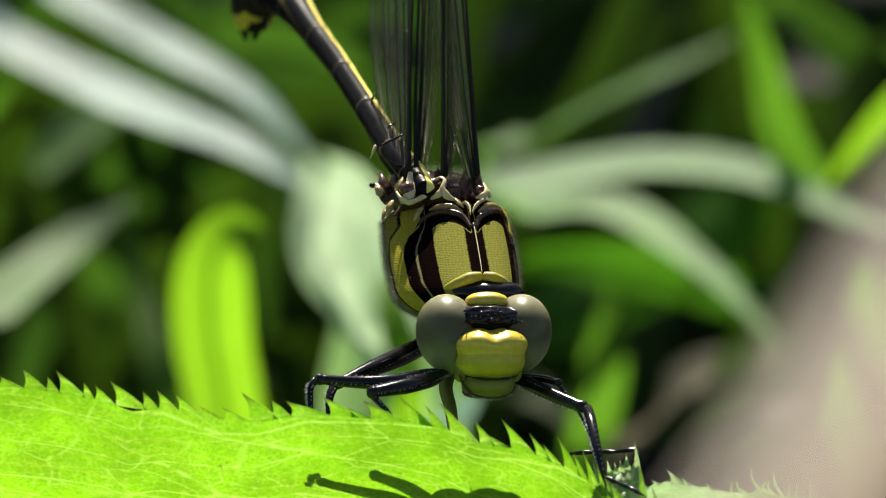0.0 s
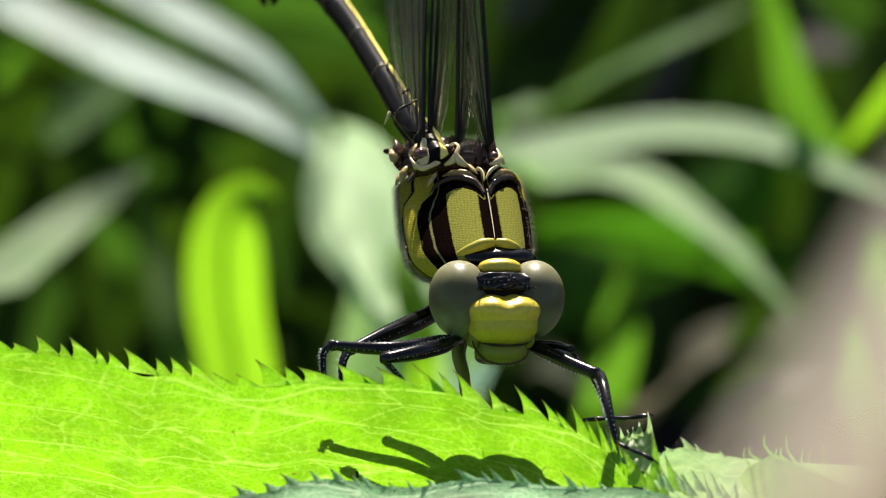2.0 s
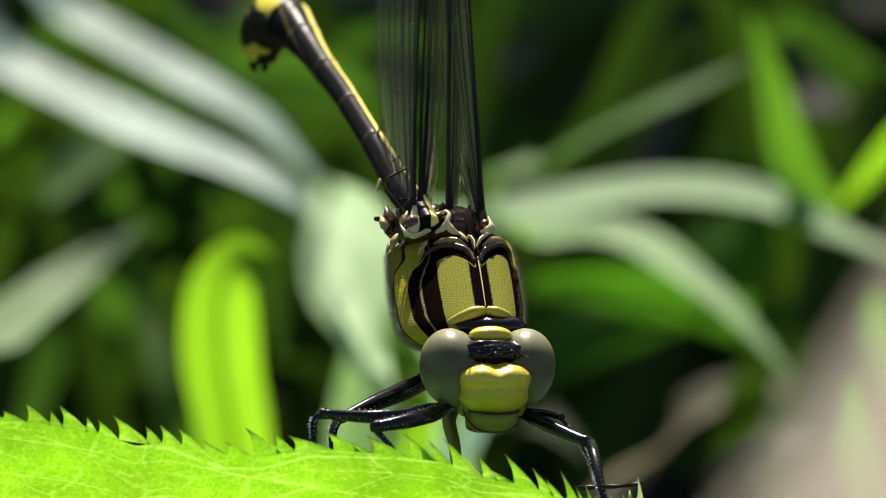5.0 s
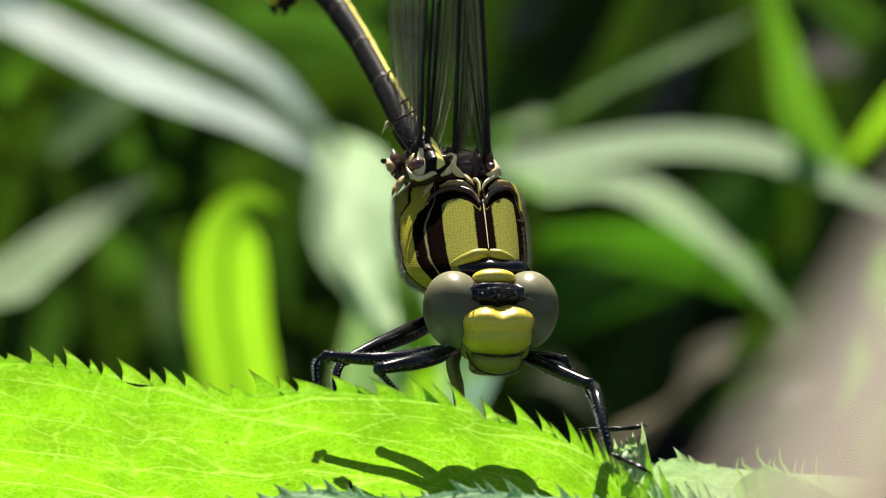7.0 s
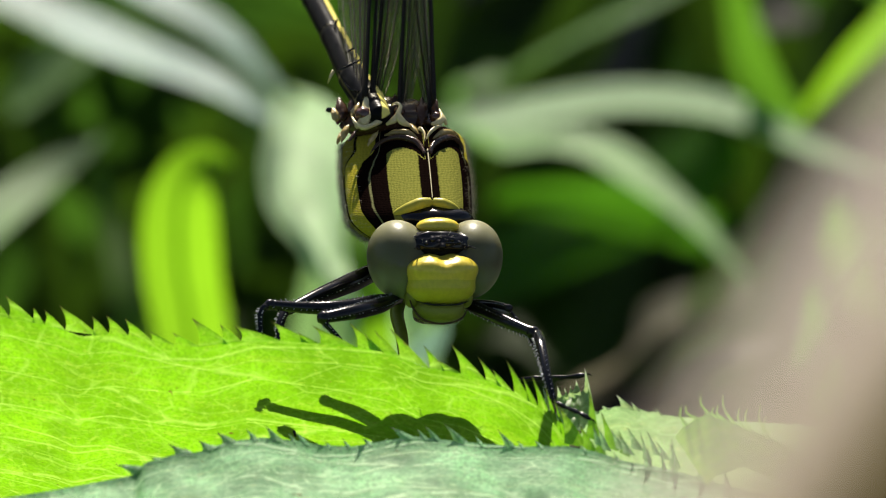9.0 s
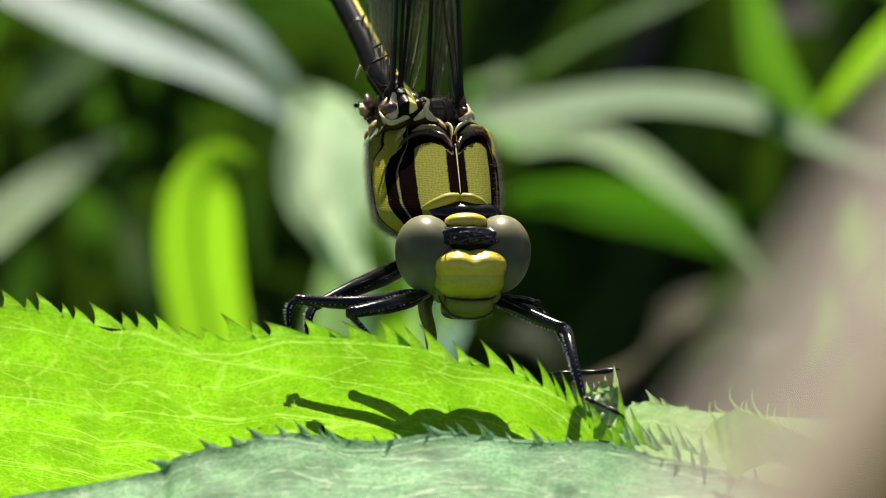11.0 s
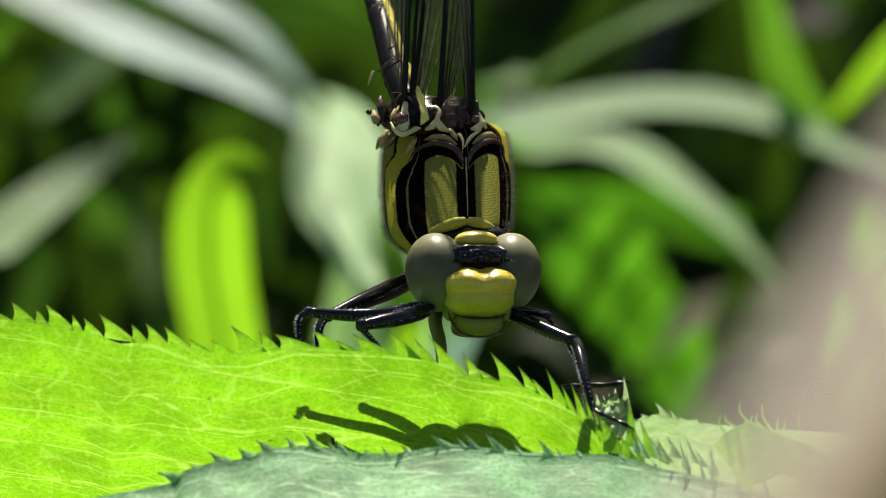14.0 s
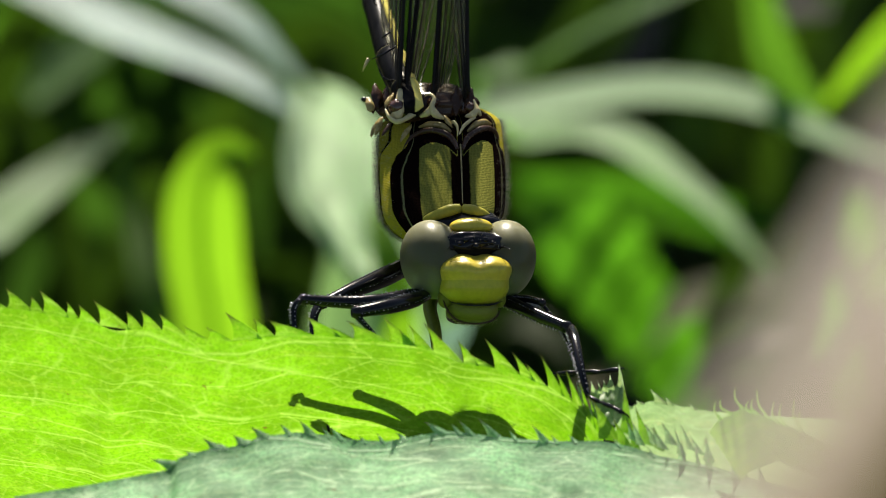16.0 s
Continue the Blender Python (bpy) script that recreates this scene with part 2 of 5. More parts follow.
D_, G_, Y_ = (0.0055, 0.0030, 0.0025), (0.185, 0.188, 0.040), (0.36, 0.31, 0.035)
THORAX_SKIN = banded("striped_thorax", "arc", 2.6, bands(
    (0.155, D_), (0.65, G_), (0.965, D_), (1.008, (0.17, 0.17, 0.08)), (1.24, D_), (1.72, Y_), (1.80, D_), (2.35, (0.22, 0.19, 0.03)), (2.6, D_), soft=0.010), rough=0.55, wobble=0.03, jitter=0.02, shine=0.0, hatch=0.32)
ABDOMEN_SKIN = banded("striped_abdomen", "arc", 4.0, bands((0.36, (0.88, 0.78, 0.22)), (1.9, (0.006, 0.006, 0.007)), (2.05, (0.12, 0.10, 0.04)), (4.0, (0.006, 0.006, 0.007))), 0.30, 0.20, 0.045)
CLUB_SKIN = banded("club_skin", "arc", 4.0, bands((0.25, (0.55, 0.46, 0.08)), (1.7, (0.014, 0.013, 0.014)), (3.1, (0.62, 0.52, 0.06)), (4.0, (0.02, 0.018, 0.012))), 0.42, 0.1, 0.12)


def eye_mat():
    m = Mat("compound_eye")
    c = m.n("TexCoord")
    sep = m.n("SeparateXYZ")
    m.l(c.outputs["Object"], sep.inputs[0])
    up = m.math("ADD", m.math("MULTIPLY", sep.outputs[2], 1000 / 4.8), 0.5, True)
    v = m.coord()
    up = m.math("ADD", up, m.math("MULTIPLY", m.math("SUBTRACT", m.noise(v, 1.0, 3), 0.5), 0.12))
    # light painted by height: pale lit top, darker middle, greenish leaf bounce below
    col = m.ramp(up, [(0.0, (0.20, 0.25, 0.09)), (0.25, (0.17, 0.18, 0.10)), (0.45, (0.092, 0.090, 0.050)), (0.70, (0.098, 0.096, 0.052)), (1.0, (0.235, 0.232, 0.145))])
    vo = m.n("TexVoronoi", Scale=22.0)
    m.l(v, vo.inputs["Vector"])
    m.set(Base_Color=col, Roughness=0.34, Coat_Weight=0.2, Coat_Roughness=0.12, Subsurface_Weight=0.9, Subsurface_Scale=0.002)
    m.p.inputs["Subsurface Radius"].default_value = (1.0, 0.9, 0.6)
    m.p.inputs["Specular IOR Level"].default_value = 0.12
    m.bump(vo.outputs["Distance"], 0.000006, 0.35)
    return m.m


EYE = eye_mat()


def membrane_mat():
    m = Mat("wing_membrane")
    v = m.coord()
    cell = m.noise(v, 1.4, 4)
    clear = m.n("BsdfTransparent", Color=(0.90, 0.90, 0.80, 1))
    m.set(Base_Color=(0.30, 0.30, 0.22), Roughness=0.3)
    normal = m.bump(cell, 0.00015, 0.7)
    m.translucent((0.42, 0.44, 0.30), 0.45, normal)
    film = m.out.inputs["Surface"].links[0].from_socket
    mixer = m.n("MixShader")
    m.l(m.math("ADD", m.math("MULTIPLY", cell, 0.22), 0.15), mixer.inputs["Fac"])
    m.l(clear.outputs[0], mixer.inputs[1])
    m.l(film, mixer.inputs[2])
    m.l(mixer.outputs[0], m.out.inputs["Surface"])
    return m.m


MEMBRANE = membrane_mat()
HAIR = chitin("pale_hair", (0.42, 0.38, 0.26), 0.4)


def soil_mat():
    m = Mat("shade_dark_soil")
    v = m.coord(scale=(1, 1, 1))
    a = m.noise(v, 30, 6)
    b = m.noise(v, 240, 5)
    # nearly black ramps: the undergrowth's shade is put into the soil's colour
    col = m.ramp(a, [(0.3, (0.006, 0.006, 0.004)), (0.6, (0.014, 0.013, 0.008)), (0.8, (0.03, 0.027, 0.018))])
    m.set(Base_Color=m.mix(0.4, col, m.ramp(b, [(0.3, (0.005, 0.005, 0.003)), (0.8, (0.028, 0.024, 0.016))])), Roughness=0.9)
    m.bump(m.math("ADD", a, b), 0.012, 0.8)
    return m.m


SOIL = soil_mat()


def dry_mat():
    """Withered leaf: pale at the margin, olive-brown along the middle (uv v across the leaf)."""
    m = Mat("dry_leaf")
    v = m.coord()
    a = m.noise(v, 0.16, 2)
    b = m.noise(v, 3.0, 5)
    c = m.n("TexCoord")
    sep = m.n("SeparateXYZ")
    m.l(c.outputs["UV"], sep.inputs[0])
    mid = m.ramp(m.math("ADD", m.math("DIVIDE", sep.outputs[1], 8.0), m.math("MULTIPLY", m.math("SUBTRACT", a, 0.5), 0.15)), [(0.08, (0, 0, 0)), (0.22, (1, 1, 1))])
    col = m.ramp(a, [(0.25, (0.50, 0.44, 0.375)), (0.5, (0.63, 0.56, 0.50)), (0.75, (0.74, 0.665, 0.61))])
    col = m.mix(mid, col, (0.125, 0.10, 0.04))
    m.set(Base_Color=m.mix(m.math("MULTIPLY", b, 0.4), col, (0.2, 0.16, 0.1)), Roughness=0.6)
    m.translucent(col, 0.65, m.bump(b, 0.0003, 0.5))
    return m.m


DRY = dry_mat()
LITTER = chitin("leaf_litter", (0.22, 0.19, 0.15), 0.6, (0.5, 0.5, 0.45), 1.0)
STALK = chitin("dry_stalk", (0.20, 0.17, 0.07), 0.6, (0.6, 0.6, 0.5), 2.0)

# ---- mesh tools (millimetres) ----
PIVOT = {}


def part(name, bm, material, parent=None, label="", origin=(0, 0, 0), smooth=True):
    """One bmesh, in millimetres, as one object under its thing, with its origin where it turns."""
    bmesh.ops.recalc_face_normals(bm, faces=bm.faces)
    me = bpy.data.meshes.new(name)
    o = Vector(origin)
    for v in bm.verts:
        v.co = (v.co - o) * MM
    bm.to_mesh(me)
    bm.free()
    me.materials.append(material)
    for p in me.polygons:
        p.use_smooth = smooth
    ob = new(name, me)
    base = Vector((0, 0, 0))
    if parent is not None:
        ob.parent = parent
        base = PIVOT.get(parent.name, base)
    PIVOT[ob.name] = o
    ob.location = (o - base) * MM
    if label:
        tagged(ob, label=label)
    return ob


def thing(name, label, category, group=""):
    """An empty at the plan's origin that carries a thing's parts."""
    e = new(name)
    e.empty_display_size = 0.005
    e.matrix_world = TILT
    PIVOT[e.name] = Vector((0, 0, 0))
    return tagged(e, label=label, category=category, group=group)


def smooth_path(points, n):
    """Catmull-Rom through the points, n samples."""
    p = [Vector(q) for q in points]
    p = [2 * p[0] - p[1]] + p + [2 * p[-1] - p[-2]]
    out = []
    for i in range(n):
        x = i / (n - 1) * (len(p) - 3)
        k = min(int(x), len(p) - 4)
        t = x - k
        a, b, c, d = p[k:k + 4]
        out.append(0.5 * (2 * b + (c - a) * t + (2 * a - 5 * b + 4 * c - d) * t * t + (3 * b - a - 3 * c + d) * t ** 3))
    return out


def ease(values, x):
    """Linear reading of evenly spaced values at x from 0 to 1."""
    x = min(max(x, 0), 1) * (len(values) - 1)
    k = min(int(x), len(values) - 2)
    return values[k] + (values[k + 1] - values[k]) * (x - k)


def tube(bm, points, radii, seg=10, flat=1.0, n=0, up=(0, 0, 1), arc=None):
    """A round bar along a smooth path; radii read along it; closed, rounded ends. Returns nothing."""
    path = smooth_path(points, n or max(6, 4 * len(points)))
    rings = []
    last = Vector(up)
    layer = bm.verts.layers.float.get(arc) if arc else None
    for i, p in enumerate(path):
        d = (path[min(i + 1, len(path) - 1)] - path[max(i - 1, 0)]).normalized()
        side = d.cross(last).normalized() if d.cross(last).length > 1e-6 else d.orthogonal().normalized()
        last = side.cross(d).normalized()
        r = ease(radii, i / (len(path) - 1))
        ring = []
        for k in range(seg):
            a = 2 * math.pi * k / seg
            v = bm.verts.new(p + side * math.sin(a) * r * flat + last * math.cos(a) * r)
            if layer is not None:
                v[layer] = r * min(a, 2 * math.pi - a)
            ring.append(v)
        rings.append(ring)
    for a, b in zip(rings, rings[1:]):
        for k in range(seg):
            bm.faces.new((a[k], a[(k + 1) % seg], b[(k + 1) % seg], b[k]))
    for ring, p, q in ((rings[0], path[0], path[1]), (rings[-1], path[-1], path[-2])):
        r = (ring[0].co - p).length
        v = bm.verts.new(p + (p - q).normalized() * r * 0.5)
        if layer is not None:
            v[layer] = 0.3
        for k in range(seg):
            bm.faces.new((ring[k], ring[(k + 1) % seg], v))


def blob(bm, center, radii, shape=None, nu=32, nv=20):
    """A rounded body: a sphere scaled and reshaped by shape(unit direction) -> factor or vector."""
    c = Vector(center)
    rows = []
    for j in range(1, nv):
        th = math.pi * j / nv
        row = []
        for i in range(nu):
            ph = 2 * math.pi * i / nu
            d = Vector((math.sin(th) * math.cos(ph), math.sin(th) * math.sin(ph), math.cos(th)))
            row.append(bm.verts.new(place(c, d, radii, shape)))
        rows.append(row)
    top, bot = (bm.verts.new(place(c, Vector((0, 0, s)), radii, shape)) for s in (1, -1))
    for a, b in zip(rows, rows[1:]):
        for i in range(nu):
            bm.faces.new((a[i], a[(i + 1) % nu], b[(i + 1) % nu], b[i]))
    for i in range(nu):
        bm.faces.new((top, rows[0][i], rows[0][(i + 1) % nu]))
        bm.faces.new((bot, rows[-1][(i + 1) % nu], rows[-1][i]))


def place(c, d, radii, shape):
    f = shape(d) if shape else 1.0
    if isinstance(f, Vector):
        return c + f
    return c + Vector((d.x * radii[0], d.y * radii[1], d.z * radii[2])) * f


def turn(bm, m):
    bmesh.ops.transform(bm, matrix=m, verts=bm.verts)


# ---- ground ----
GROUND = -0.15


def make_ground():
    bm = bmesh.new()
    steps = [-60, -12, -3] + [-1.2 + 0.04 * i for i in range(61)] + [3, 12, 60]
    grid = [[bm.verts.new((x * 1000, y * 1000, (GROUND + (0.012 * noise.noise((x * 6, y * 6, 0)) if abs(x) < 1.3 and abs(y) < 1.3 else 0)) * 1000)) for x in steps] for y in steps]
    for a, b in zip(grid, grid[1:]):
        for i in range(len(steps) - 1):
            bm.faces.new((a[i], a[i + 1], b[i + 1], b[i]))
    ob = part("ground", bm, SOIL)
    return tagged(ob, "bare soil, undergrowth shade put into its dark colour", "ground", kind="structure")


make_ground()


# ---- leaves under the insect ----
def sheet(bm, f, ns, nq, u0=0.0, du=1.0, dv=1.0):
    """A grid of f(s, q) with s, q from 0 to 1 and its uv in millimetres."""
    uv = bm.loops.layers.uv.verify()
    g = [[bm.verts.new(f(i / ns, j / nq)) for i in range(ns + 1)] for j in range(nq + 1)]
    for j in range(nq):
        for i in range(ns):
            face = bm.faces.new((g[j][i], g[j][i + 1], g[j + 1][i + 1], g[j + 1][i]))
            for loop, (a, b) in zip(face.loops, ((i, j), (i + 1, j), (i + 1, j + 1), (i, j + 1))):
                loop[uv].uv = (u0 + a / ns * du, b / nq * dv)


def tooth(bm, left, right, tip, bend=0.3, u=0.0):
    """One saw tooth of a leaf margin: steep flank from left to tip, easy flank from right to tip, the tip curling."""
    uv = bm.loops.layers.uv.verify()
    left, right, tip = Vector(left), Vector(right), Vector(tip)
    n, w = 7, 5
    rows = []
    mid = (left + right) / 2
    for j in range(n + 1):
        t = j / n
        a = left.lerp(tip, t)
        b = right.lerp(tip, t) + (tip - mid) * 0.20 * math.sin(math.pi * t) * (1 - t)
        a += (mid - left) * 0.22 * math.sin(math.pi * t)
        lift = Vector((0, -bend * t * t, 0))
        rows.append([bm.verts.new(a.lerp(b, i / w) + lift + Vector((0, -0.10 * math.sin(math.pi * i / w) * (1 - t), 0))) for i in range(w + 1)])
    for j in range(n):
        for i in range(w):
            f = bm.faces.new((rows[j][i], rows[j][i + 1], rows[j + 1][i + 1], rows[j + 1][i]))
            for loop, (c, d) in zip(f.loops, ((i, j), (i + 1, j), (i + 1, j + 1), (i, j + 1))):
                loop[uv].uv = (u + c / w * (right.x - left.x), -d / n)


def along(points):
    """A function that reads a margin given as points with growing x."""
    pts = [Vector(p) for p in points]

    def f(x):
        for a, b in zip(pts, pts[1:]):
            if x <= b.x:
                t = (x - a.x) / (b.x - a.x)
                return a.lerp(b, t) if 0 <= t else a.lerp(b, 0)
        return pts[-1].copy()
    return f


plant = thing("leafy_plant", "broad-leaved plant with bright green saw-toothed leaves", "plant")


def main_leaf():
    margin = [(-30.13, -8.20, -5.01), (-26.93, -8.30, -5.26), (-23.74, -8.39, -5.64), (-21.18, -8.47, -5.96), (-18.63, -8.54, -6.50), (-17.35, -8.58, -7.01), (-15.43, -8.64, -6.82), (-12.24, -8.74, -7.42), (-10.07, -8.80, -7.61), (-7.46, -8.88, -7.10), (-5.86, -8.93, -7.23), (-2.68, -9.02, -7.48), (0.19, -8.79, -7.93), (2.10, -8.63, -8.78), (4.34, -8.45, -9.12), (6.89, -8.39, -10.02), (8.48, -8.39, -10.98), (9.44, -8.40, -11.95), (10.25, -8.40, -13.24)]
    m = along(margin)
    x0, x1 = margin[0][0], margin[-1][0]

    def f(s, q):
        x = x0 + (x1 - x0) * s
        e = m(x)
        run = 18.0 * q
        fold = 0.35 * math.sin(x * 0.5 + q * 5) * q + 0.12 * noise.noise((x * 0.35, q * 5, 3))
        return e + Vector((-run * 0.10, run * 0.35 + run * run * 0.072 + fold, -run))
    bm = bmesh.new()
    sheet(bm, f, 150, 40, 0, x1 - x0, 18)
    tips = [(-128, 578, 34), (-80, 590, 30), (-30, 584, 40), (10, 597, 24), (50, 583, 42), (94, 597, 22), (109, 586, 48), (158, 607, 22), (178, 612, 26), (204, 604, 56),
            (262, 623, 24), (287, 621, 34), (319, 627, 40), (362, 650, 30), (403, 652, 28), (437, 626, 52), (487, 637, 26), (512, 640, 44), (577, 632, 54), (622, 652, 26), (650, 640, 40),
            (715, 634, 44), (742, 655, 22), (759, 648, 28), (785, 643, 50), (845, 674, 28), (868, 700, 22), (893, 671, 44), (942, 696, 30), (966, 716, 14), (991, 699, 30), (1019, 728, 16), (1034, 722, 26), (1058, 742, 20), (1074, 764, 20)]
    for i, (x, y, w) in enumerate(tips):
        tip = SPOT(x, y, -7)
        end = x + 1.42 * w
        if i + 1 < len(tips):
            end = min(max(end, tips[i + 1][0] + 0.40 * tips[i + 1][2]), x + 2.4 * w)
        left, right = m(SPOT(x + 0.36 * w, y, 0).x), m(SPOT(end, y, 0).x)
        left, right = left + Vector((0, 0, -0.03)), right + Vector((0, 0, -0.03))
        base = (left + right) / 2
        tip.y = base.y - (tip.z - base.z) * 0.25
        tooth(bm, left, right, tip, 0.05 + 0.15 * ((i * 37) % 10) / 10, left.x - x0)
    part("leaf", bm, LEAF, plant, "bright sunlit green leaf with saw-toothed edge")


def SPOT(x, y, depth):
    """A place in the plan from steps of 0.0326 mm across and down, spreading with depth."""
    k = 0.032605 * (1 + depth / 390)
    return Vector(((x - 784) * k, depth, (441 - y) * k))


main_leaf()


def AIM(x, y, depth):
    """A place in the plan by its bearing from the middle of the walk, in steps of 0.0326 mm, and its depth."""
    k = 1 + depth / 390
    return SPOT(x, y, depth) + Vector((1.72 - 1.733 * k, 0, -1.04 - 0.196 * k))


def front_leaf():
    line = [(60, 915, -15.5), (200, 893, -14.8), (300, 874, -14.0), (338, 866, -13.8), (352, 846, -13.6), (400, 832, -13.4), (450, 826, -13.2), (500, 808, -12.9), (560, 801, -12.6), (620, 806, -12.4), (660, 814, -12.3), (720, 817, -12.2),
            (780, 806, -12.0), (830, 799, -11.8), (900, 807, -11.6), (960, 813, -11.5), (1020, 817, -11.4), (1100, 816, -11.5), (1150, 826, -11.7), (1200, 842, -12.0), (1250, 851, -12.3), (1300, 862, -12.7), (1360, 880, -13.2), (1500, 915, -14.0)]
    margin = [AIM(*p) for p in line]
    m = along(margin)
    x0, x1 = margin[0].x, margin[-1].x

    def f(s, q):
        x = x0 + (x1 - x0) * s
        run = 20.0 * q
        wave = 0.22 * math.sin(x * 0.3 + q * 4) * min(1, q * 3) + 0.30 * noise.noise((x * 0.4, q * 6, 9)) * min(1, q * 8) + 0.10 * noise.noise((x * 1.1, q * 22, 4)) * min(1, q * 8)
        lip = 1 - math.exp(-run / 0.7)
        return m(x) + Vector((0, -run * 0.82 + 0.22 * lip, -run * 0.52 - 0.25 * lip + wave))
    bm = bmesh.new()
    sheet(bm, f, 220, 60, 0, x1 - x0, 20)
    teeth = [(300, 849, 336, 352), (362, 836, 372, 392), (394, 812, 408, 440), (418, 818, 428, 444), (447, 806, 456, 480), (452, 812, 470, 486), (478, 791, 492, 520), (530, 785, 540, 556), (564, 779, 574, 600), (604, 791, 612, 624), (617, 789, 628, 648),
             (668, 806, 676, 688), (701, 802, 708, 720), (735, 800, 744, 760), (776, 804, 782, 794), (784, 781, 806, 836), (832, 784, 840, 856), (846, 778, 860, 880), (879, 774, 900, 930), (935, 796, 942, 954), (975, 786, 990, 1012), (1010, 806, 1016, 1028), (1040, 804, 1048, 1062),
             (1120, 812, 1126, 1140), (1180, 826, 1186, 1198), (1228, 790, 1236, 1250), (1240, 812, 1240, 1250), (1264, 826, 1266, 1276), (1283, 800, 1282, 1296), (1324, 812, 1328, 1346), (1345, 850, 1346, 1358), (1372, 848, 1374, 1388)]
    for i, (px, py, l, r) in enumerate(teeth):
        a, b = m(AIM(l, 800, -12.2).x), m(AIM(r, 800, -12.2).x)
        tip = AIM(px, py, (a.y + b.y) / 2 + 0.3)
        low = Vector((0, -0.02, -0.12))
        tooth(bm, a + low, b + low, tip, 0.12, px * 0.03)
    part("leaf", bm, PALE_LEAF, plant, "pale bluish-green leaf with toothed edge, partly shaded")


front_leaf()


def side_leaf():
    """The leaf's far lobe, pale, with worn stubs on its edge."""
    line = [(1120, 800, -8.6), (1140, 768, -8.9), (1160, 752, -9.1), (1190, 746, -9.2), (1230, 752, -9.5), (1280, 762, -9.9), (1330, 768, -10.3), (1400, 772, -10.8), (1500, 776, -11.6), (1640, 790, -12.5)]
    margin = [AIM(*p) for p in line]
    m = along(margin)
    x0, x1 = margin[0].x, margin[-1].x

    def f(s, q):
        x = x0 + (x1 - x0) * s
        run = 9.0 * q
        return m(x) + Vector((run * 0.15 * (1 - s), run * 0.28, -run + 0.3 * noise.noise((x * 0.6, q * 4, 5)) * min(1, q * 6) + 0.10 * noise.noise((x * 2.3, q * 2, 8))))
    bm = bmesh.new()
    sheet(bm, f, 110, 20, 0, x1 - x0, 9)
    for px, py, l, r in [(1186, 725, 1194, 1222), (1212, 738, 1216, 1232), (1160, 745, 1164, 1180), (1254, 748, 1258, 1270), (1140, 752, 1146, 1158)]:
        a, b = m(AIM(l, 760, -9.4).x), m(AIM(r, 760, -9.4).x)
        tooth(bm, a + Vector((0, 0, -0.1)), b + Vector((0, 0, -0.1)), AIM(px, py, a.y), 0.2, px * 0.03)
    part("leaf", bm, SIDE_LEAF, plant, "pale green leaf lobe with worn stubby edge")
    # the nearer lobe, its teeth drawn out into long curved hairs
    line = [(1290, 800, -12.4), (1304, 782, -12.5), (1330, 766, -12.6), (1350, 758, -12.7), (1380, 768, -12.8), (1410, 782, -13.0), (1450, 798, -13.3), (1500, 822, -13.7), (1560, 850, -14.2)]
    margin = [AIM(*p) for p in line]
    e = along(margin)
    x0, x1 = margin[0].x, margin[-1].x

    def g(s, q):
        x = x0 + (x1 - x0) * s
        run = (3.6 - 1.2 * abs(s - 0.4)) * q
        return e(x) + Vector((run * 0.55, -run * 0.5, -run * 0.85 + 0.12 * noise.noise((x * 0.9, q * 4, 5)) * q))
    bm = bmesh.new()
    sheet(bm, g, 60, 16, 0, x1 - x0, 4)
    for px, py, bx, by in [(1302, 744, 1312, 776), (1309, 743, 1330, 766), (1336, 721, 1352, 756), (1346, 758, 1352, 768), (1359, 746, 1366, 762), (1367, 742, 1376, 766), (1374, 724, 1396, 766), (1404, 748, 1412, 782), (1417, 750, 1424, 786), (1440, 740, 1452, 798), (1451, 760, 1456, 800), (1490, 784, 1496, 820)]:
        a = e(AIM(bx, by, -12.7).x) + Vector((0, 0, -0.1))
        tip = AIM(px, py, a.y - 0.2)
        mid = a.lerp(tip, 0.55) + Vector((-0.22, -0.1, -0.10))
        tube(bm, [a + Vector((0.2, 0, -0.2)), a, mid, a.lerp(tip, 0.85) + Vector((-0.10, -0.1, 0.0)), tip], [0.16, 0.11, 0.05, 0.03, 0.012], 7, 0.6, 22)
    part("leaf", bm, HAIR_LEAF, plant, "light green leaf lobe with long curved hair-like teeth")


side_leaf()


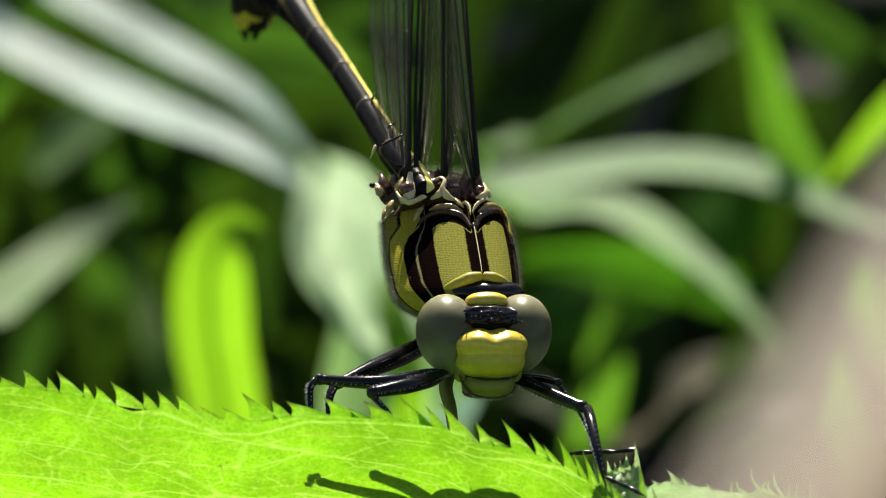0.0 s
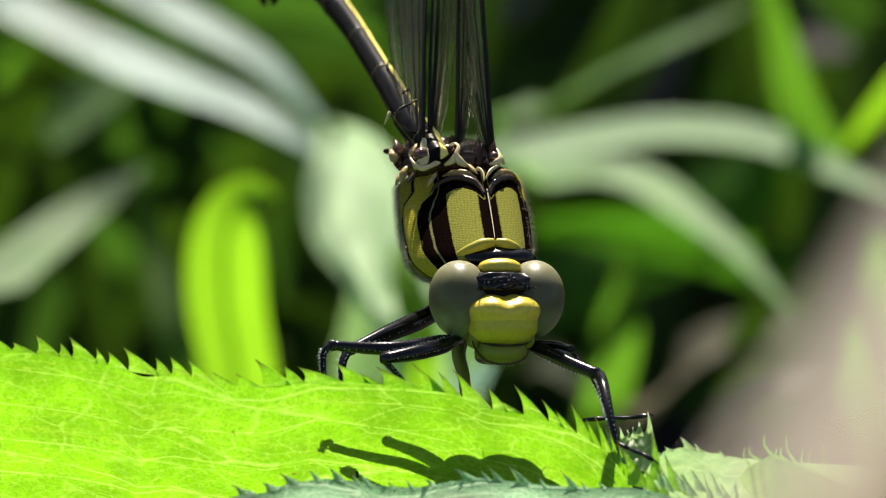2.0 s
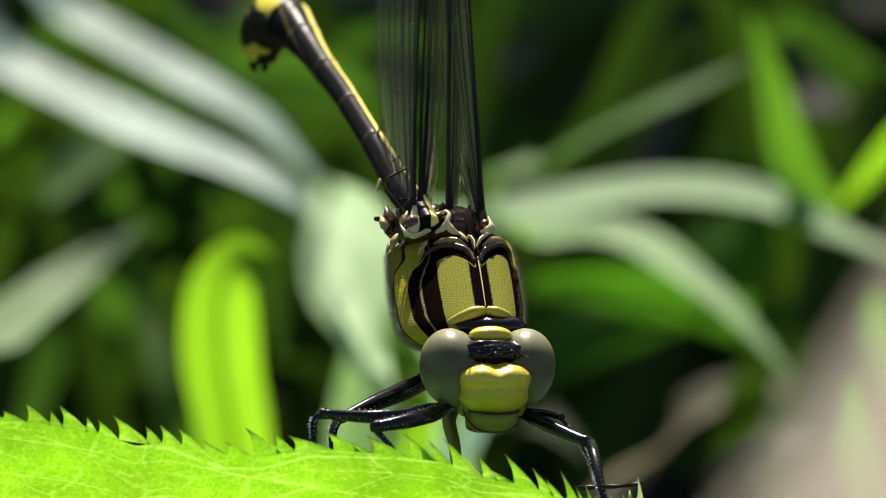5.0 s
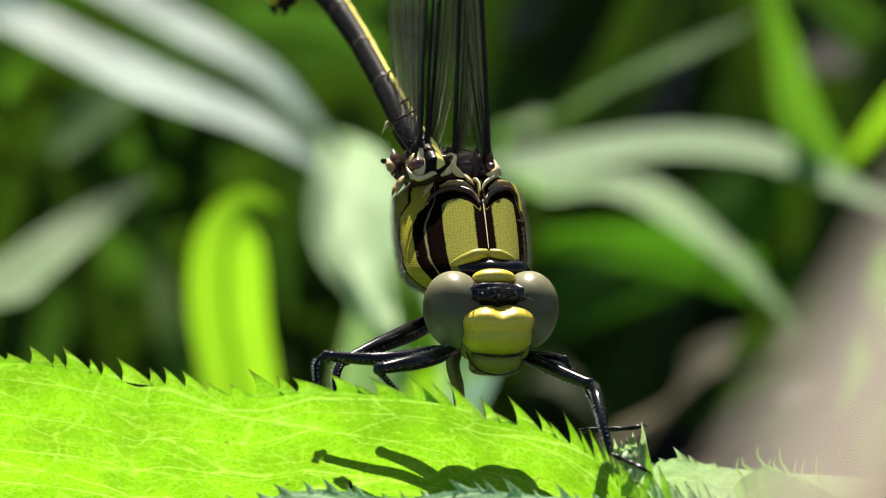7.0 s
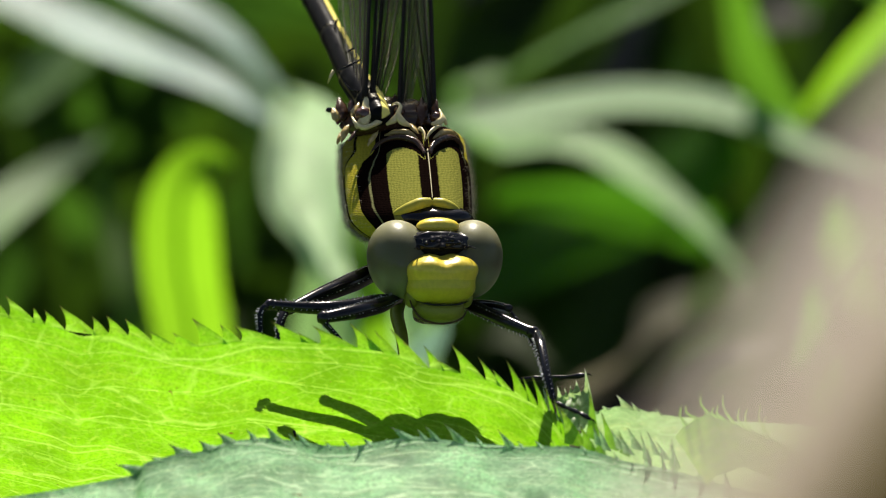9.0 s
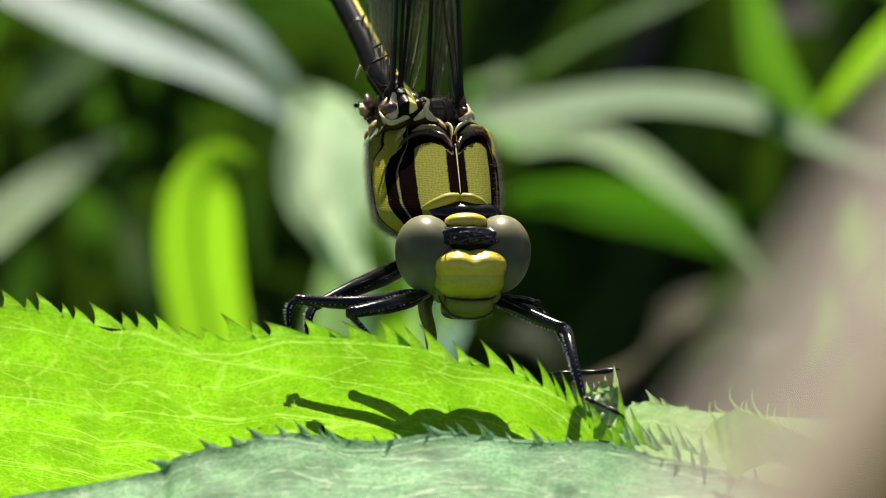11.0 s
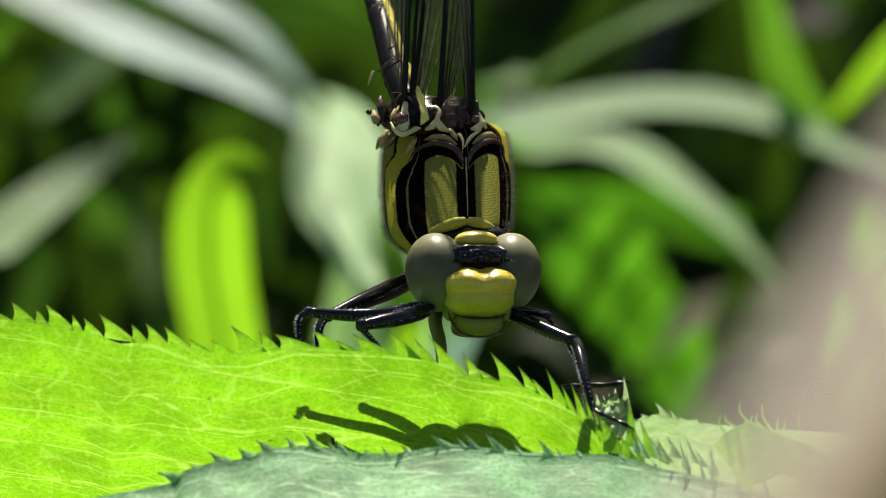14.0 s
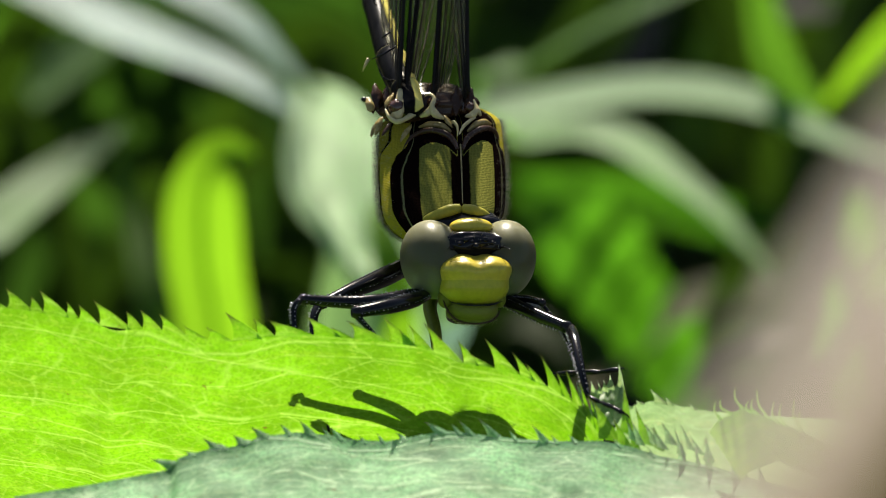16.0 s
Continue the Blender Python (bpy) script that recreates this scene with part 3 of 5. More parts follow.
def curled_tip():
    """The rolled end of the leaf beside the foot."""
    bm = bmesh.new()
    a0, a1 = AIM(1074, 782, -6.0), AIM(1142, 792, -6.3)
    b0, b1 = AIM(1088, 726, -4.6), AIM(1136, 712, -5.0)

    def f(s, q):
        p = a0.lerp(a1, s).lerp(b0.lerp(b1, s), q)
        return p + Vector((0, 0.8 * math.sin(math.pi * s) + 0.3 * noise.noise((s * 5, q * 4, 1)), q * (0.3 * noise.noise((s * 6, 3, 1)) - 0.05)))
    sheet(bm, f, 30, 20, 0, 2, 2)
    for px, py, l, r, by, d in [(1130, 677, 1128, 1142, 722, -5.0), (1136, 700, 1134, 1146, 745, -5.2), (1115, 699, 1106, 1124, 724, -4.6), (1081, 709, 1080, 1094, 735, -4.8), (1094, 712, 1094, 1104, 732, -4.6), (1104, 708, 1100, 1112, 728, -4.5), (1055, 709, 1060, 1074, 752, -7.0)]:
        tooth(bm, AIM(l, by, d), AIM(r, by + 3, d), AIM(px, py, d - 0.2), 0.15, 0)
    part("leaf_tip", bm, SIDE_LEAF, plant, "curled pale green leaf tip with small teeth")
    bm = bmesh.new()
    for px, py, l, r, by, d in [(1083, 742, 1094, 1140, 812, -9.4), (1138, 712, 1132, 1158, 800, -9.6), (1158, 752, 1166, 1192, 818, -10.2), (1120, 775, 1128, 1160, 828, -10.6), (1190, 786, 1192, 1212, 828, -10.8), (1150, 786, 1150, 1170, 826, -10.9)]:
        tooth(bm, AIM(l, by, d), AIM(r, by + 8, d - 0.3), AIM(px, py, d + 0.4), 0.4, 0)
    part("leaf_fold", bm, LEAF, plant, "bright green folded teeth at the leaf's end")
    bm = bmesh.new()
    rnd = random.Random(3)
    for k in range(9):
        x, y = 1150 + 16 * k + rnd.uniform(-5, 5), 812 + 4 * k + rnd.uniform(-8, 8)
        d = -11 - 0.12 * k
        tooth(bm, AIM(x, y, d), AIM(x + rnd.uniform(14, 26), y + 5, d), AIM(x + rnd.uniform(-14, 2), y - rnd.uniform(22, 44), d + 0.3), rnd.uniform(0, 0.4), 0)
    part("leaf_fold", bm, PALE_LEAF, plant, "grey-green crumpled teeth beside the foot")


curled_tip()


def plant_stem():
    bm = bmesh.new()
    foot = TILT.inverted() @ Vector((-0.02, 0.0, GROUND - 0.004)) / MM
    tube(bm, [foot, (-19, -2, -80), (-17, 4.6, -32), (-16, 4.9, -22.5)], [1.6, 1.4, 1.1, 0.7], 10, 1.0, 40)
    tube(bm, [(-18.8, -2, -78), (-8, -24, -40), (2, -30, -27)], [0.9, 0.8, 0.6], 8, 1.0, 24)
    tube(bm, [(-18.7, -1, -72), (2, -3, -38), (14, -7.5, -20)], [0.8, 0.7, 0.5], 8, 1.0, 24)
    part("stem", bm, VEIN_PALE, plant, "green leaf stalk")


plant_stem()

# ---- the insect ----
dragonfly = thing("dragonfly", "yellow and black dragonfly with folded wings perched on leaf edge", "dragonfly")
BODY_AT = Vector((2.18, 5.00, -2.11))
HEAD_AT = Vector((2.68, 0.80, -2.09))
YAW = Matrix.Rotation(radians(12), 4, "Z")


def step(a, b, x):
    """A smooth rise from 0 at a to 1 at b."""
    x = min(max((x - a) / (b - a), 0), 1)
    return x * x * (3 - 2 * x)


# the thorax's own axes: along its back, out of its keel, across
T_UP = Vector((-0.06, 0.80, 0.597)).normalized()
T_OUT = Vector((0.31, -0.94, 0.14)).normalized()
T_SIDE = Vector((0.95, 0.31, 0.0)).normalized()
T_AT = AIM(859, 386, 1.9)  # the keel's lower end


def hull(phi, v, off=0.0):
    """The thorax's skin: phi is the angle from the keel, v the length along the back in millimetres."""
    top = step(6.3, 9.4, v)
    low = step(0.6, -3.6, v)
    r = math.sqrt(max(0.0, 1 - top * top)) * math.sqrt(max(0.0, 1 - 0.85 * low * low))
    wide = (3.60 + 0.12 * math.sin(v * 0.5)) * r
    high = 4.25 * r
    s, c = math.sin(phi), math.cos(phi)
    keel = 0.13 * math.exp(-(phi / 0.05) ** 2) * (1 - top)
    groove = -0.10 * math.exp(-((abs(phi) - 0.985) / 0.07) ** 2) - 0.07 * math.exp(-((abs(phi) - 1.70) / 0.08) ** 2)
    panel = 0.10 * math.exp(-((abs(phi) - 0.40) / 0.22) ** 2)
    k = 1 + (groove + panel + off) / 4
    axis = T_AT - T_OUT * 4.25 + T_UP * v
    return axis + T_SIDE * (wide * s * k) + T_OUT * (high * c * k + keel)


def stripe(phi, v):
    """Where a place on the skin lies in the pattern of bands."""
    a = abs(phi)
    shift = 0.02 * step(2.6, 3.5, v) + 0.12 * step(3.3, 4.6, v) + 0.36 * step(4.4, 6.0, v) + 0.09 * step(0.3, -1.6, v)
    a += shift * step(0.60, 0.92, a)
    if a < 0.66 and v > 5.55 - 9.0 * (a - 0.42) ** 2 and abs(phi) > 0.05:
        a = 0.80  # dark upper rim of the panels
    return a


def plate(name, a, b, r, flat, mat, label, seed, body):
    """A lumpy, flattened hard plate between two places."""
    a, b = Vector(a), Vector(b)
    bm = bmesh.new()
    half = (b - a).length / 2

    def lump(d):
        k = 1 + 0.34 * noise.noise(d * 1.7 + Vector((seed * 3.1, 0, 0))) + 0.12 * noise.noise(d * 4.3 + Vector((0, seed * 2.3, 0)))
        taper = 1 - 0.45 * max(0, d.z)
        return Vector((d.x * r * taper, d.y * r * flat * taper, d.z * half)) * k
    blob(bm, (0, 0, 0), (1, 1, 1), lump, 22, 16)
    turn(bm, Matrix.Translation((a + b) / 2) @ (b - a).to_track_quat("Z", "Y").to_matrix().to_4x4())
    return part(name, bm, mat, body, label, BODY_AT)


def thorax():
    bm = bmesh.new()
    layer = bm.verts.layers.float.new("arc")
    nu, nv = 360, 200
    rings = []
    for j in range(nv + 1):
        v = -3.6 + 12.75 * j / nv
        ring = []
        for i in range(nu):
            phi = -math.pi + 2 * math.pi * i / nu
            vert = bm.verts.new(hull(phi, v))
            vert[layer] = stripe(phi, v)
            ring.append(vert)
        rings.append(ring)
    for a, b in zip(rings, rings[1:]):
        for i in range(nu):
            bm.faces.new((a[i], a[(i + 1) % nu], b[(i + 1) % nu], b[i]))
    bm.faces.new(rings[0])
    bm.faces.new(rings[-1])
    body = part("thorax", bm, THORAX_SKIN, dragonfly, "olive-yellow thorax with dark brown stripes", BODY_AT)

    def rod(name, pts, radii, mat, label="", seg=12, flat=1.0, n=30):
        bm = bmesh.new()
        tube(bm, pts, radii, seg, flat, n)
        return part(name, bm, mat, body, label, BODY_AT)
    # two crescents of the collar
    rod("collar", [AIM(857, 384, 1.35), AIM(838, 387, 1.15), AIM(815, 396, 1.2), AIM(796, 405, 1.6), AIM(786, 413, 2.2)], [0.26, 0.36, 0.32, 0.22, 0.10], COLLAR, "olive crescent collar")
    rod("collar", [AIM(862, 384, 1.35), AIM(878, 387, 1.25), AIM(895, 394, 1.5), AIM(906, 402, 2.0), AIM(913, 409, 2.6)], [0.26, 0.34, 0.29, 0.19, 0.10], COLLAR, "olive crescent collar")
    for s in (-1, 1):
        rod("crest", [hull(0.045 * s, 4.9, 0.02), hull(0.10 * s, 5.6, 0.05), hull(0.20 * s, 6.15, 0.10), hull(0.40 * s, 6.55, 0.10), hull(0.60 * s, 6.5, 0.06), hull(0.80 * s, 6.0, 0.0), hull(0.98 * s, 5.0, -0.08)],
            [0.12, 0.19, 0.22, 0.20, 0.18, 0.15, 0.06], BROWN, "dark glossy brown crest", 12, 1.0, 50)
        rod("crest_rim", [hull(0.14 * s, 6.4, 0.05), hull(0.28 * s, 6.95, 0.12), hull(0.48 * s, 7.1, 0.10), hull(0.66 * s, 6.9, 0.0)], [0.08, 0.20, 0.20, 0.07], TAN, "tan rim above the crest", 10, 0.8)
    rod("keel", [hull(0, 0.4, 0.05), hull(0, 2.0, 0.09), hull(0, 4.0, 0.09), hull(0, 5.3, 0.05)], [0.03, 0.045, 0.05, 0.05], STALK, "dull brown raised keel", 8)
    # pale hooks and spikes that hinge the wings
    hooks = [([(724, 250, 7.2), (738, 240, 6.9), (740, 220, 7.2), (742, 192, 7.8)], [0.18, 0.38, 0.26, 0.05]),
             ([(732, 240, 7.0), (744, 235, 6.8), (750, 214, 7.3), (741, 196, 7.8)], [0.10, 0.20, 0.16, 0.05]),
             ([(820, 249, 7.2), (806, 241, 7.0), (799, 228, 7.1), (803, 214, 7.4), (795, 208, 7.7), (786, 213, 8.0)], [0.08, 0.24, 0.17, 0.11, 0.10, 0.05]),
             ([(778, 246, 7.3), (792, 238, 7.1), (800, 226, 7.2)], [0.10, 0.22, 0.14]),
             ([(846, 275, 6.0), (845, 262, 6.5), (838, 254, 6.9), (832, 258, 7.2)], [0.05, 0.14, 0.13, 0.05]),
             ([(849, 272, 6.0), (856, 260, 6.4), (866, 252, 6.9), (876, 248, 7.3)], [0.05, 0.13, 0.12, 0.05]),
             ([(858, 246, 7.4), (870, 243, 7.3), (877, 234, 7.5), (872, 219, 8.0)], [0.08, 0.22, 0.16, 0.05]),
             ([(884, 246, 7.8), (880, 236, 7.7), (874, 224, 8.0)], [0.10, 0.14, 0.06])]
    for pts, radii in hooks:
        rod("wing_hinge_arm", [AIM(*p) for p in pts], radii, HORN, "pale pointed wing hinge arm", 10, 0.6, 20)
    rod("socket_rim", [AIM(717, 233, 7.1), AIM(724, 244, 6.7), AIM(737, 252, 6.5), AIM(752, 248, 6.7), AIM(766, 240, 7.1), AIM(778, 230, 7.5)], [0.06, 0.12, 0.16, 0.14, 0.20, 0.10], HORN, "pale rim below the wing socket")
    for at, r in ((AIM(737, 228, 7.2), 0.52), (AIM(800, 224, 8.1), 0.36), (AIM(866, 234, 8.1), 0.40)):
        bm = bmesh.new()
        blob(bm, at, (r, r, r * 0.85), lambda d: 1 + 0.12 * noise.noise(d * 2.1), 28, 18)
        part("wing_base", bm, WING_BASE, body, "glossy red-brown swelling at the wing base", BODY_AT)
    bm = bmesh.new()
    blob(bm, AIM(785, 240, 10.2), (2.95, 2.2, 1.35), lambda d: 1 + 0.14 * noise.noise(d * 2.2) + 0.06 * noise.noise(d * 6), 48, 32)
    part("wing_bed", bm, BROWN, body, "dark brown hollow back between the wing bases", BODY_AT)
    dark = [((755, 226, 8.1), (768, 196, 9.1), 0.55), ((748, 212, 8.5), (748, 186, 9.1), 0.30), ((790, 216, 8.7), (794, 192, 9.1), 0.26), ((838, 246, 8.1), (842, 200, 9.1), 0.55), ((862, 240, 8.5), (864, 200, 9.1), 0.42), ((815, 240, 8.3), (812, 205, 9.1), 0.38),
            ((702, 236, 9.1), (694, 200, 10.1), 0.50), ((716, 226, 8.9), (722, 196, 9.9), 0.46), ((690, 246, 8.8), (704, 214, 9.8), 0.30), ((780, 236, 8.1), (776, 212, 9.1), 0.36), ((726, 256, 7.1), (712, 276, 6.5), 0.24)]
    for k, (a, b, r) in enumerate(dark):
        plate("wing_socket", AIM(*a), AIM(*b), r * 0.72, 0.6, BROWN, "dark brown wing socket", k + 20, body)
    light = [((709, 248, 7.5), (699, 276, 6.9), 0.24), ((697, 262, 7.5), (691, 282, 7.1), 0.14), ((763, 258, 6.7), (744, 285, 5.9), 0.16), ((820, 246, 7.5), (834, 262, 6.8), 0.18), ((716, 232, 7.7), (722, 214, 8.3), 0.14), ((722, 226, 7.5), (730, 206, 8.1), 0.13)]
    for k, (a, b, r) in enumerate(light):
        plate("wing_root_plate", AIM(*a), AIM(*b), r, 0.7, TAN, "small tan plate at the wing root", k + 40, body)
    lobe = plate("tubercle", AIM(691, 240, 8.0), AIM(684, 218, 8.6), 0.26, 0.8, TAN, "yellow knob at the side", 61, body)
    bm = bmesh.new()
    blob(bm, AIM(677, 221, 8.6), (0.22, 0.2, 0.16), None, 14, 10)
    part("tubercle_tip", bm, BLACK, body, "", BODY_AT)
    # neck in black chitin: the shadow behind the head is put into its colour
    bm = bmesh.new()
    blob(bm, AIM(862, 413, 1.9), (2.3, 1.4, 0.78), lambda d: 1 + 0.08 * noise.noise(d * 3), 32, 20)
    part("neck", bm, BLACK, body, "neck shield, shade behind the head put into its black", BODY_AT)
    rnd = random.Random(5)
    for name, mat, count, reach in (("hair", HAIR, 5000, 0.60), ("dark_hair", HAIR_DARK, 6000, 0.60)):
        bm = bmesh.new()
        for _ in range(count):
            phi = rnd.choice((-1.0, 1.0)) * (rnd.uniform(1.15, 2.4) if rnd.random() < 0.12 else rnd.uniform(1.75, 2.4))
            if phi > 0:
                phi -= 0.45
            v = rnd.uniform(-2.6, 7.4)
            base = hull(phi, v)
            out = (T_SIDE * math.sin(phi) + T_OUT * math.cos(phi) + Vector((rnd.uniform(-0.5, 0.5), rnd.uniform(-0.5, 0.5), rnd.uniform(-0.4, 0.6)))).normalized()
            ln = rnd.uniform(0.25, 1.0) * reach
            side = out.orthogonal().normalized() * 0.0045
            s2 = out.cross(side).normalized() * 0.0045
            q = [bm.verts.new(base + side), bm.verts.new(base - side * 0.5 + s2), bm.verts.new(base - side * 0.5 - s2)]
            t = bm.verts.new(base + out * ln + Vector((0, 0, -0.06)))
            for i in range(3):
                bm.faces.new((q[i], q[(i + 1) % 3], t))
        part(name, bm, mat, body, "fine hairs along the sides", BODY_AT)
    return body


def abdomen():
    path = smooth_path([AIM(768, 232, 7.0), AIM(748, 205, 9.0), AIM(722, 168, 12.0), AIM(692, 108, 17.0), AIM(664, 54, 22.0), AIM(636, 2, 27.0), AIM(605, -45, 31.5), AIM(578, -88, 35.5), AIM(555, -118, 38.5), AIM(532, -127, 40.5), AIM(513, -106, 42.0), AIM(505, -72, 43.0)], 80)
    radii = [0.60, 0.85, 0.88, 0.76, 0.70, 0.70, 0.74, 0.85, 1.15, 1.55, 1.70, 1.5, 1.2]
    up = Vector((0.72, -0.66, 0.30))
    cuts = [0, 7, 15, 24, 33, 42, 51, 58, 64, 70, 75, 79]
    base = None
    for k, (a, b) in enumerate(zip(cuts, cuts[1:])):
        bm = bmesh.new()
        bm.verts.layers.float.new("arc")
        pts = path[a:b + 1]
        rr = [ease(radii, (a + (b - a) * i / 6) / 79) * (1.0 + 0.05 * math.sin(math.pi * i / 6) + (0.08 if i == 6 else 0)) for i in range(7)]
        tube(bm, pts, rr, 28, 1.0, 14, up, "arc")
        skin = CLUB_SKIN if k >= 7 else ABDOMEN_SKIN
        ob = part("abdomen" if base is None else "segment", bm, skin, dragonfly if base is None else base,
                  "slender black abdomen with yellow back stripe and swollen club" if base is None else "", BODY_AT)
        base = base or ob
        if k < 9:
            bm = bmesh.new()
            e, d = path[b], (path[b] - path[b - 1]).normalized()
            rim = ease(radii, b / 79) * 1.06
            n1 = d.orthogonal().normalized()
            n2 = d.cross(n1)
            loop = [[bm.verts.new(e + (n1 * math.cos(a) + n2 * math.sin(a)) * (rim + 0.025 * u) + d * 0.03 * v) for u, v in ((-1, -1), (1, -0.6), (1, 0.6), (-1, 1))] for a in [2 * math.pi * i / 24 for i in range(24)]]
            for p, q in zip(loop, loop[1:] + loop[:1]):
                for i in range(4):
                    bm.faces.new((p[i], p[(i + 1) % 4], q[(i + 1) % 4], q[i]))
            part("joint", bm, STALK, base, "pale ring between segments", BODY_AT)
    for s in (-1, 1):
        bm = bmesh.new()
        e = path[-1]
        tube(bm, [e, e + Vector((0.35 * s - 0.1, 0.2, -0.8)), e + Vector((0.2 * s - 0.1, 0.3, -1.3))], [0.45, 0.32, 0.08], 8)
        part("tail_clasper", bm, BLACK, base, "", BODY_AT)
    bm = bmesh.new()
    for pts in ([(733, 131, 9.5), (712, 142, 9.2), (690, 153, 9.4)], [(720, 112, 11), (712, 116, 10.6), (706, 121, 10.8)], [(738, 188, 9), (720, 187, 8.6), (708, 178, 8.8), (702, 166, 9)], [(690, 60, 16), (686, 76, 15.6), (690, 84, 15.8)]):
        tube(bm, [AIM(*p) for p in pts], [0.06, 0.07, 0.03], 6)
    part("hind_leg", bm, BLACK, base, "folded hind leg end with bristles", BODY_AT)
    bm = bmesh.new()
    tube(bm, [AIM(684, 152, 9.2), AIM(679, 162, 9.0), AIM(674, 174, 9.2)], [0.14, 0.10, 0.03], 8, 0.6)
    part("claw", bm, HORN, base, "pale grey claw", BODY_AT)
    return base


def wing(root, span, chord, length, width, seed, veins):
    """A folded wing: a clear membrane stiffened by long black veins and short cross veins."""
    rnd = random.Random(seed)
    root, span, chord = Vector(root), Vector(span).normalized(), Vector(chord)
    chord = (chord - span * chord.dot(span)).normalized()
    normal = span.cross(chord).normalized()

    def w(s):
        return width * (0.26 + 0.74 * math.sin(min(1, s * 2.1) * math.pi / 2)) * (1 - max(0, s - 0.72) ** 2 * 9)

    def at(s, c):
        pleat = 0.13 * math.sin(c * 22 + seed) * min(1, s * 6)
        return root + span * length * s + chord * w(s) * c + normal * (pleat + 0.5 * s * s * math.sin(c * 2.0))
    bm = bmesh.new()
    sheet(bm, lambda s, q: at(s, q), 80, 44, 0, length, width)
    sail = part("wing", bm, MEMBRANE, dragonfly, "clear folded wing with black veins", BODY_AT)
    for k, (c, r) in enumerate(veins):
        wob = rnd.uniform(-0.02, 0.02)
        line = [at(s, min(1, max(0, c + (wob * math.sin(s * 7) if 0 < k < len(veins) - 1 else 0)))) for s in [i / 24 for i in range(25)]]
        bm = bmesh.new()
        tube(bm, line, [r * 1.9, r * 1.2, r, r * 0.8, r * 0.6], 6, 1.0, 48)
        part("vein", bm, VEIN if r > 0.03 else VEIN_BROWN, sail, "", BODY_AT)
    # a few cross veins are coloured pale to stand for silver glints
    for name, which, mat in (("cross_vein", 0, VEIN), ("glint_cross_vein", 1, VEIN_GLINT)):
        bm = bmesh.new()
        for (c0, _), (c1, _) in zip(veins, veins[1:]):
            s = 0.05
            while s < 0.98:
                s += rnd.uniform(0.02, 0.06)
                if (rnd.random() < 0.15) != bool(which):
                    continue
                a, b = at(s, c0), at(s + rnd.uniform(-0.01, 0.016), c1)
                tube(bm, [a, (a + b) / 2 + normal * rnd.uniform(-0.03, 0.03), b], [0.018, 0.013, 0.018], 4, 1.0, 3)
        ob = part(name, bm, mat, sail, "net of fine cross veins", BODY_AT)
        ob["kind"] = "stuff"
    bm = bmesh.new()
    tube(bm, [at(0.80, 0.035), at(0.85, 0.035), at(0.90, 0.035)], [0.12, 0.2, 0.12], 6)
    part("wing_spot", bm, BROWN, sail, "", BODY_AT)
    return sail


def wings():
    near = [(0.0, 0.075), (0.06, 0.045), (0.13, 0.065), (0.24, 0.040), (0.30, 0.028), (0.37, 0.036), (0.45, 0.026), (0.53, 0.034), (0.61, 0.024), (0.70, 0.030), (0.82, 0.024), (1.0, 0.026)]
    up = Vector((-0.022, 0.43, 0.90))
    return [wing(AIM(741, 196, 7.6), up + Vector((0.075, 0, 0)), (-0.34, 0.86, -0.42), 33, 8.0, 1, near),
            wing(AIM(752, 200, 8.0), up + Vector((0.080, 0.02, 0)), (0.16, 0.88, -0.42), 31, 8.5, 2, near),
            wing(AIM(863, 204, 7.6), up + Vector((-0.008, 0, 0)), (-0.20, 0.88, -0.42), 33, 8.0, 3, near),
            wing(AIM(800, 214, 8.0), up + Vector((0.045, 0.02, 0)), (0.18, 0.88, -0.42), 31, 8.5, 4, near)]


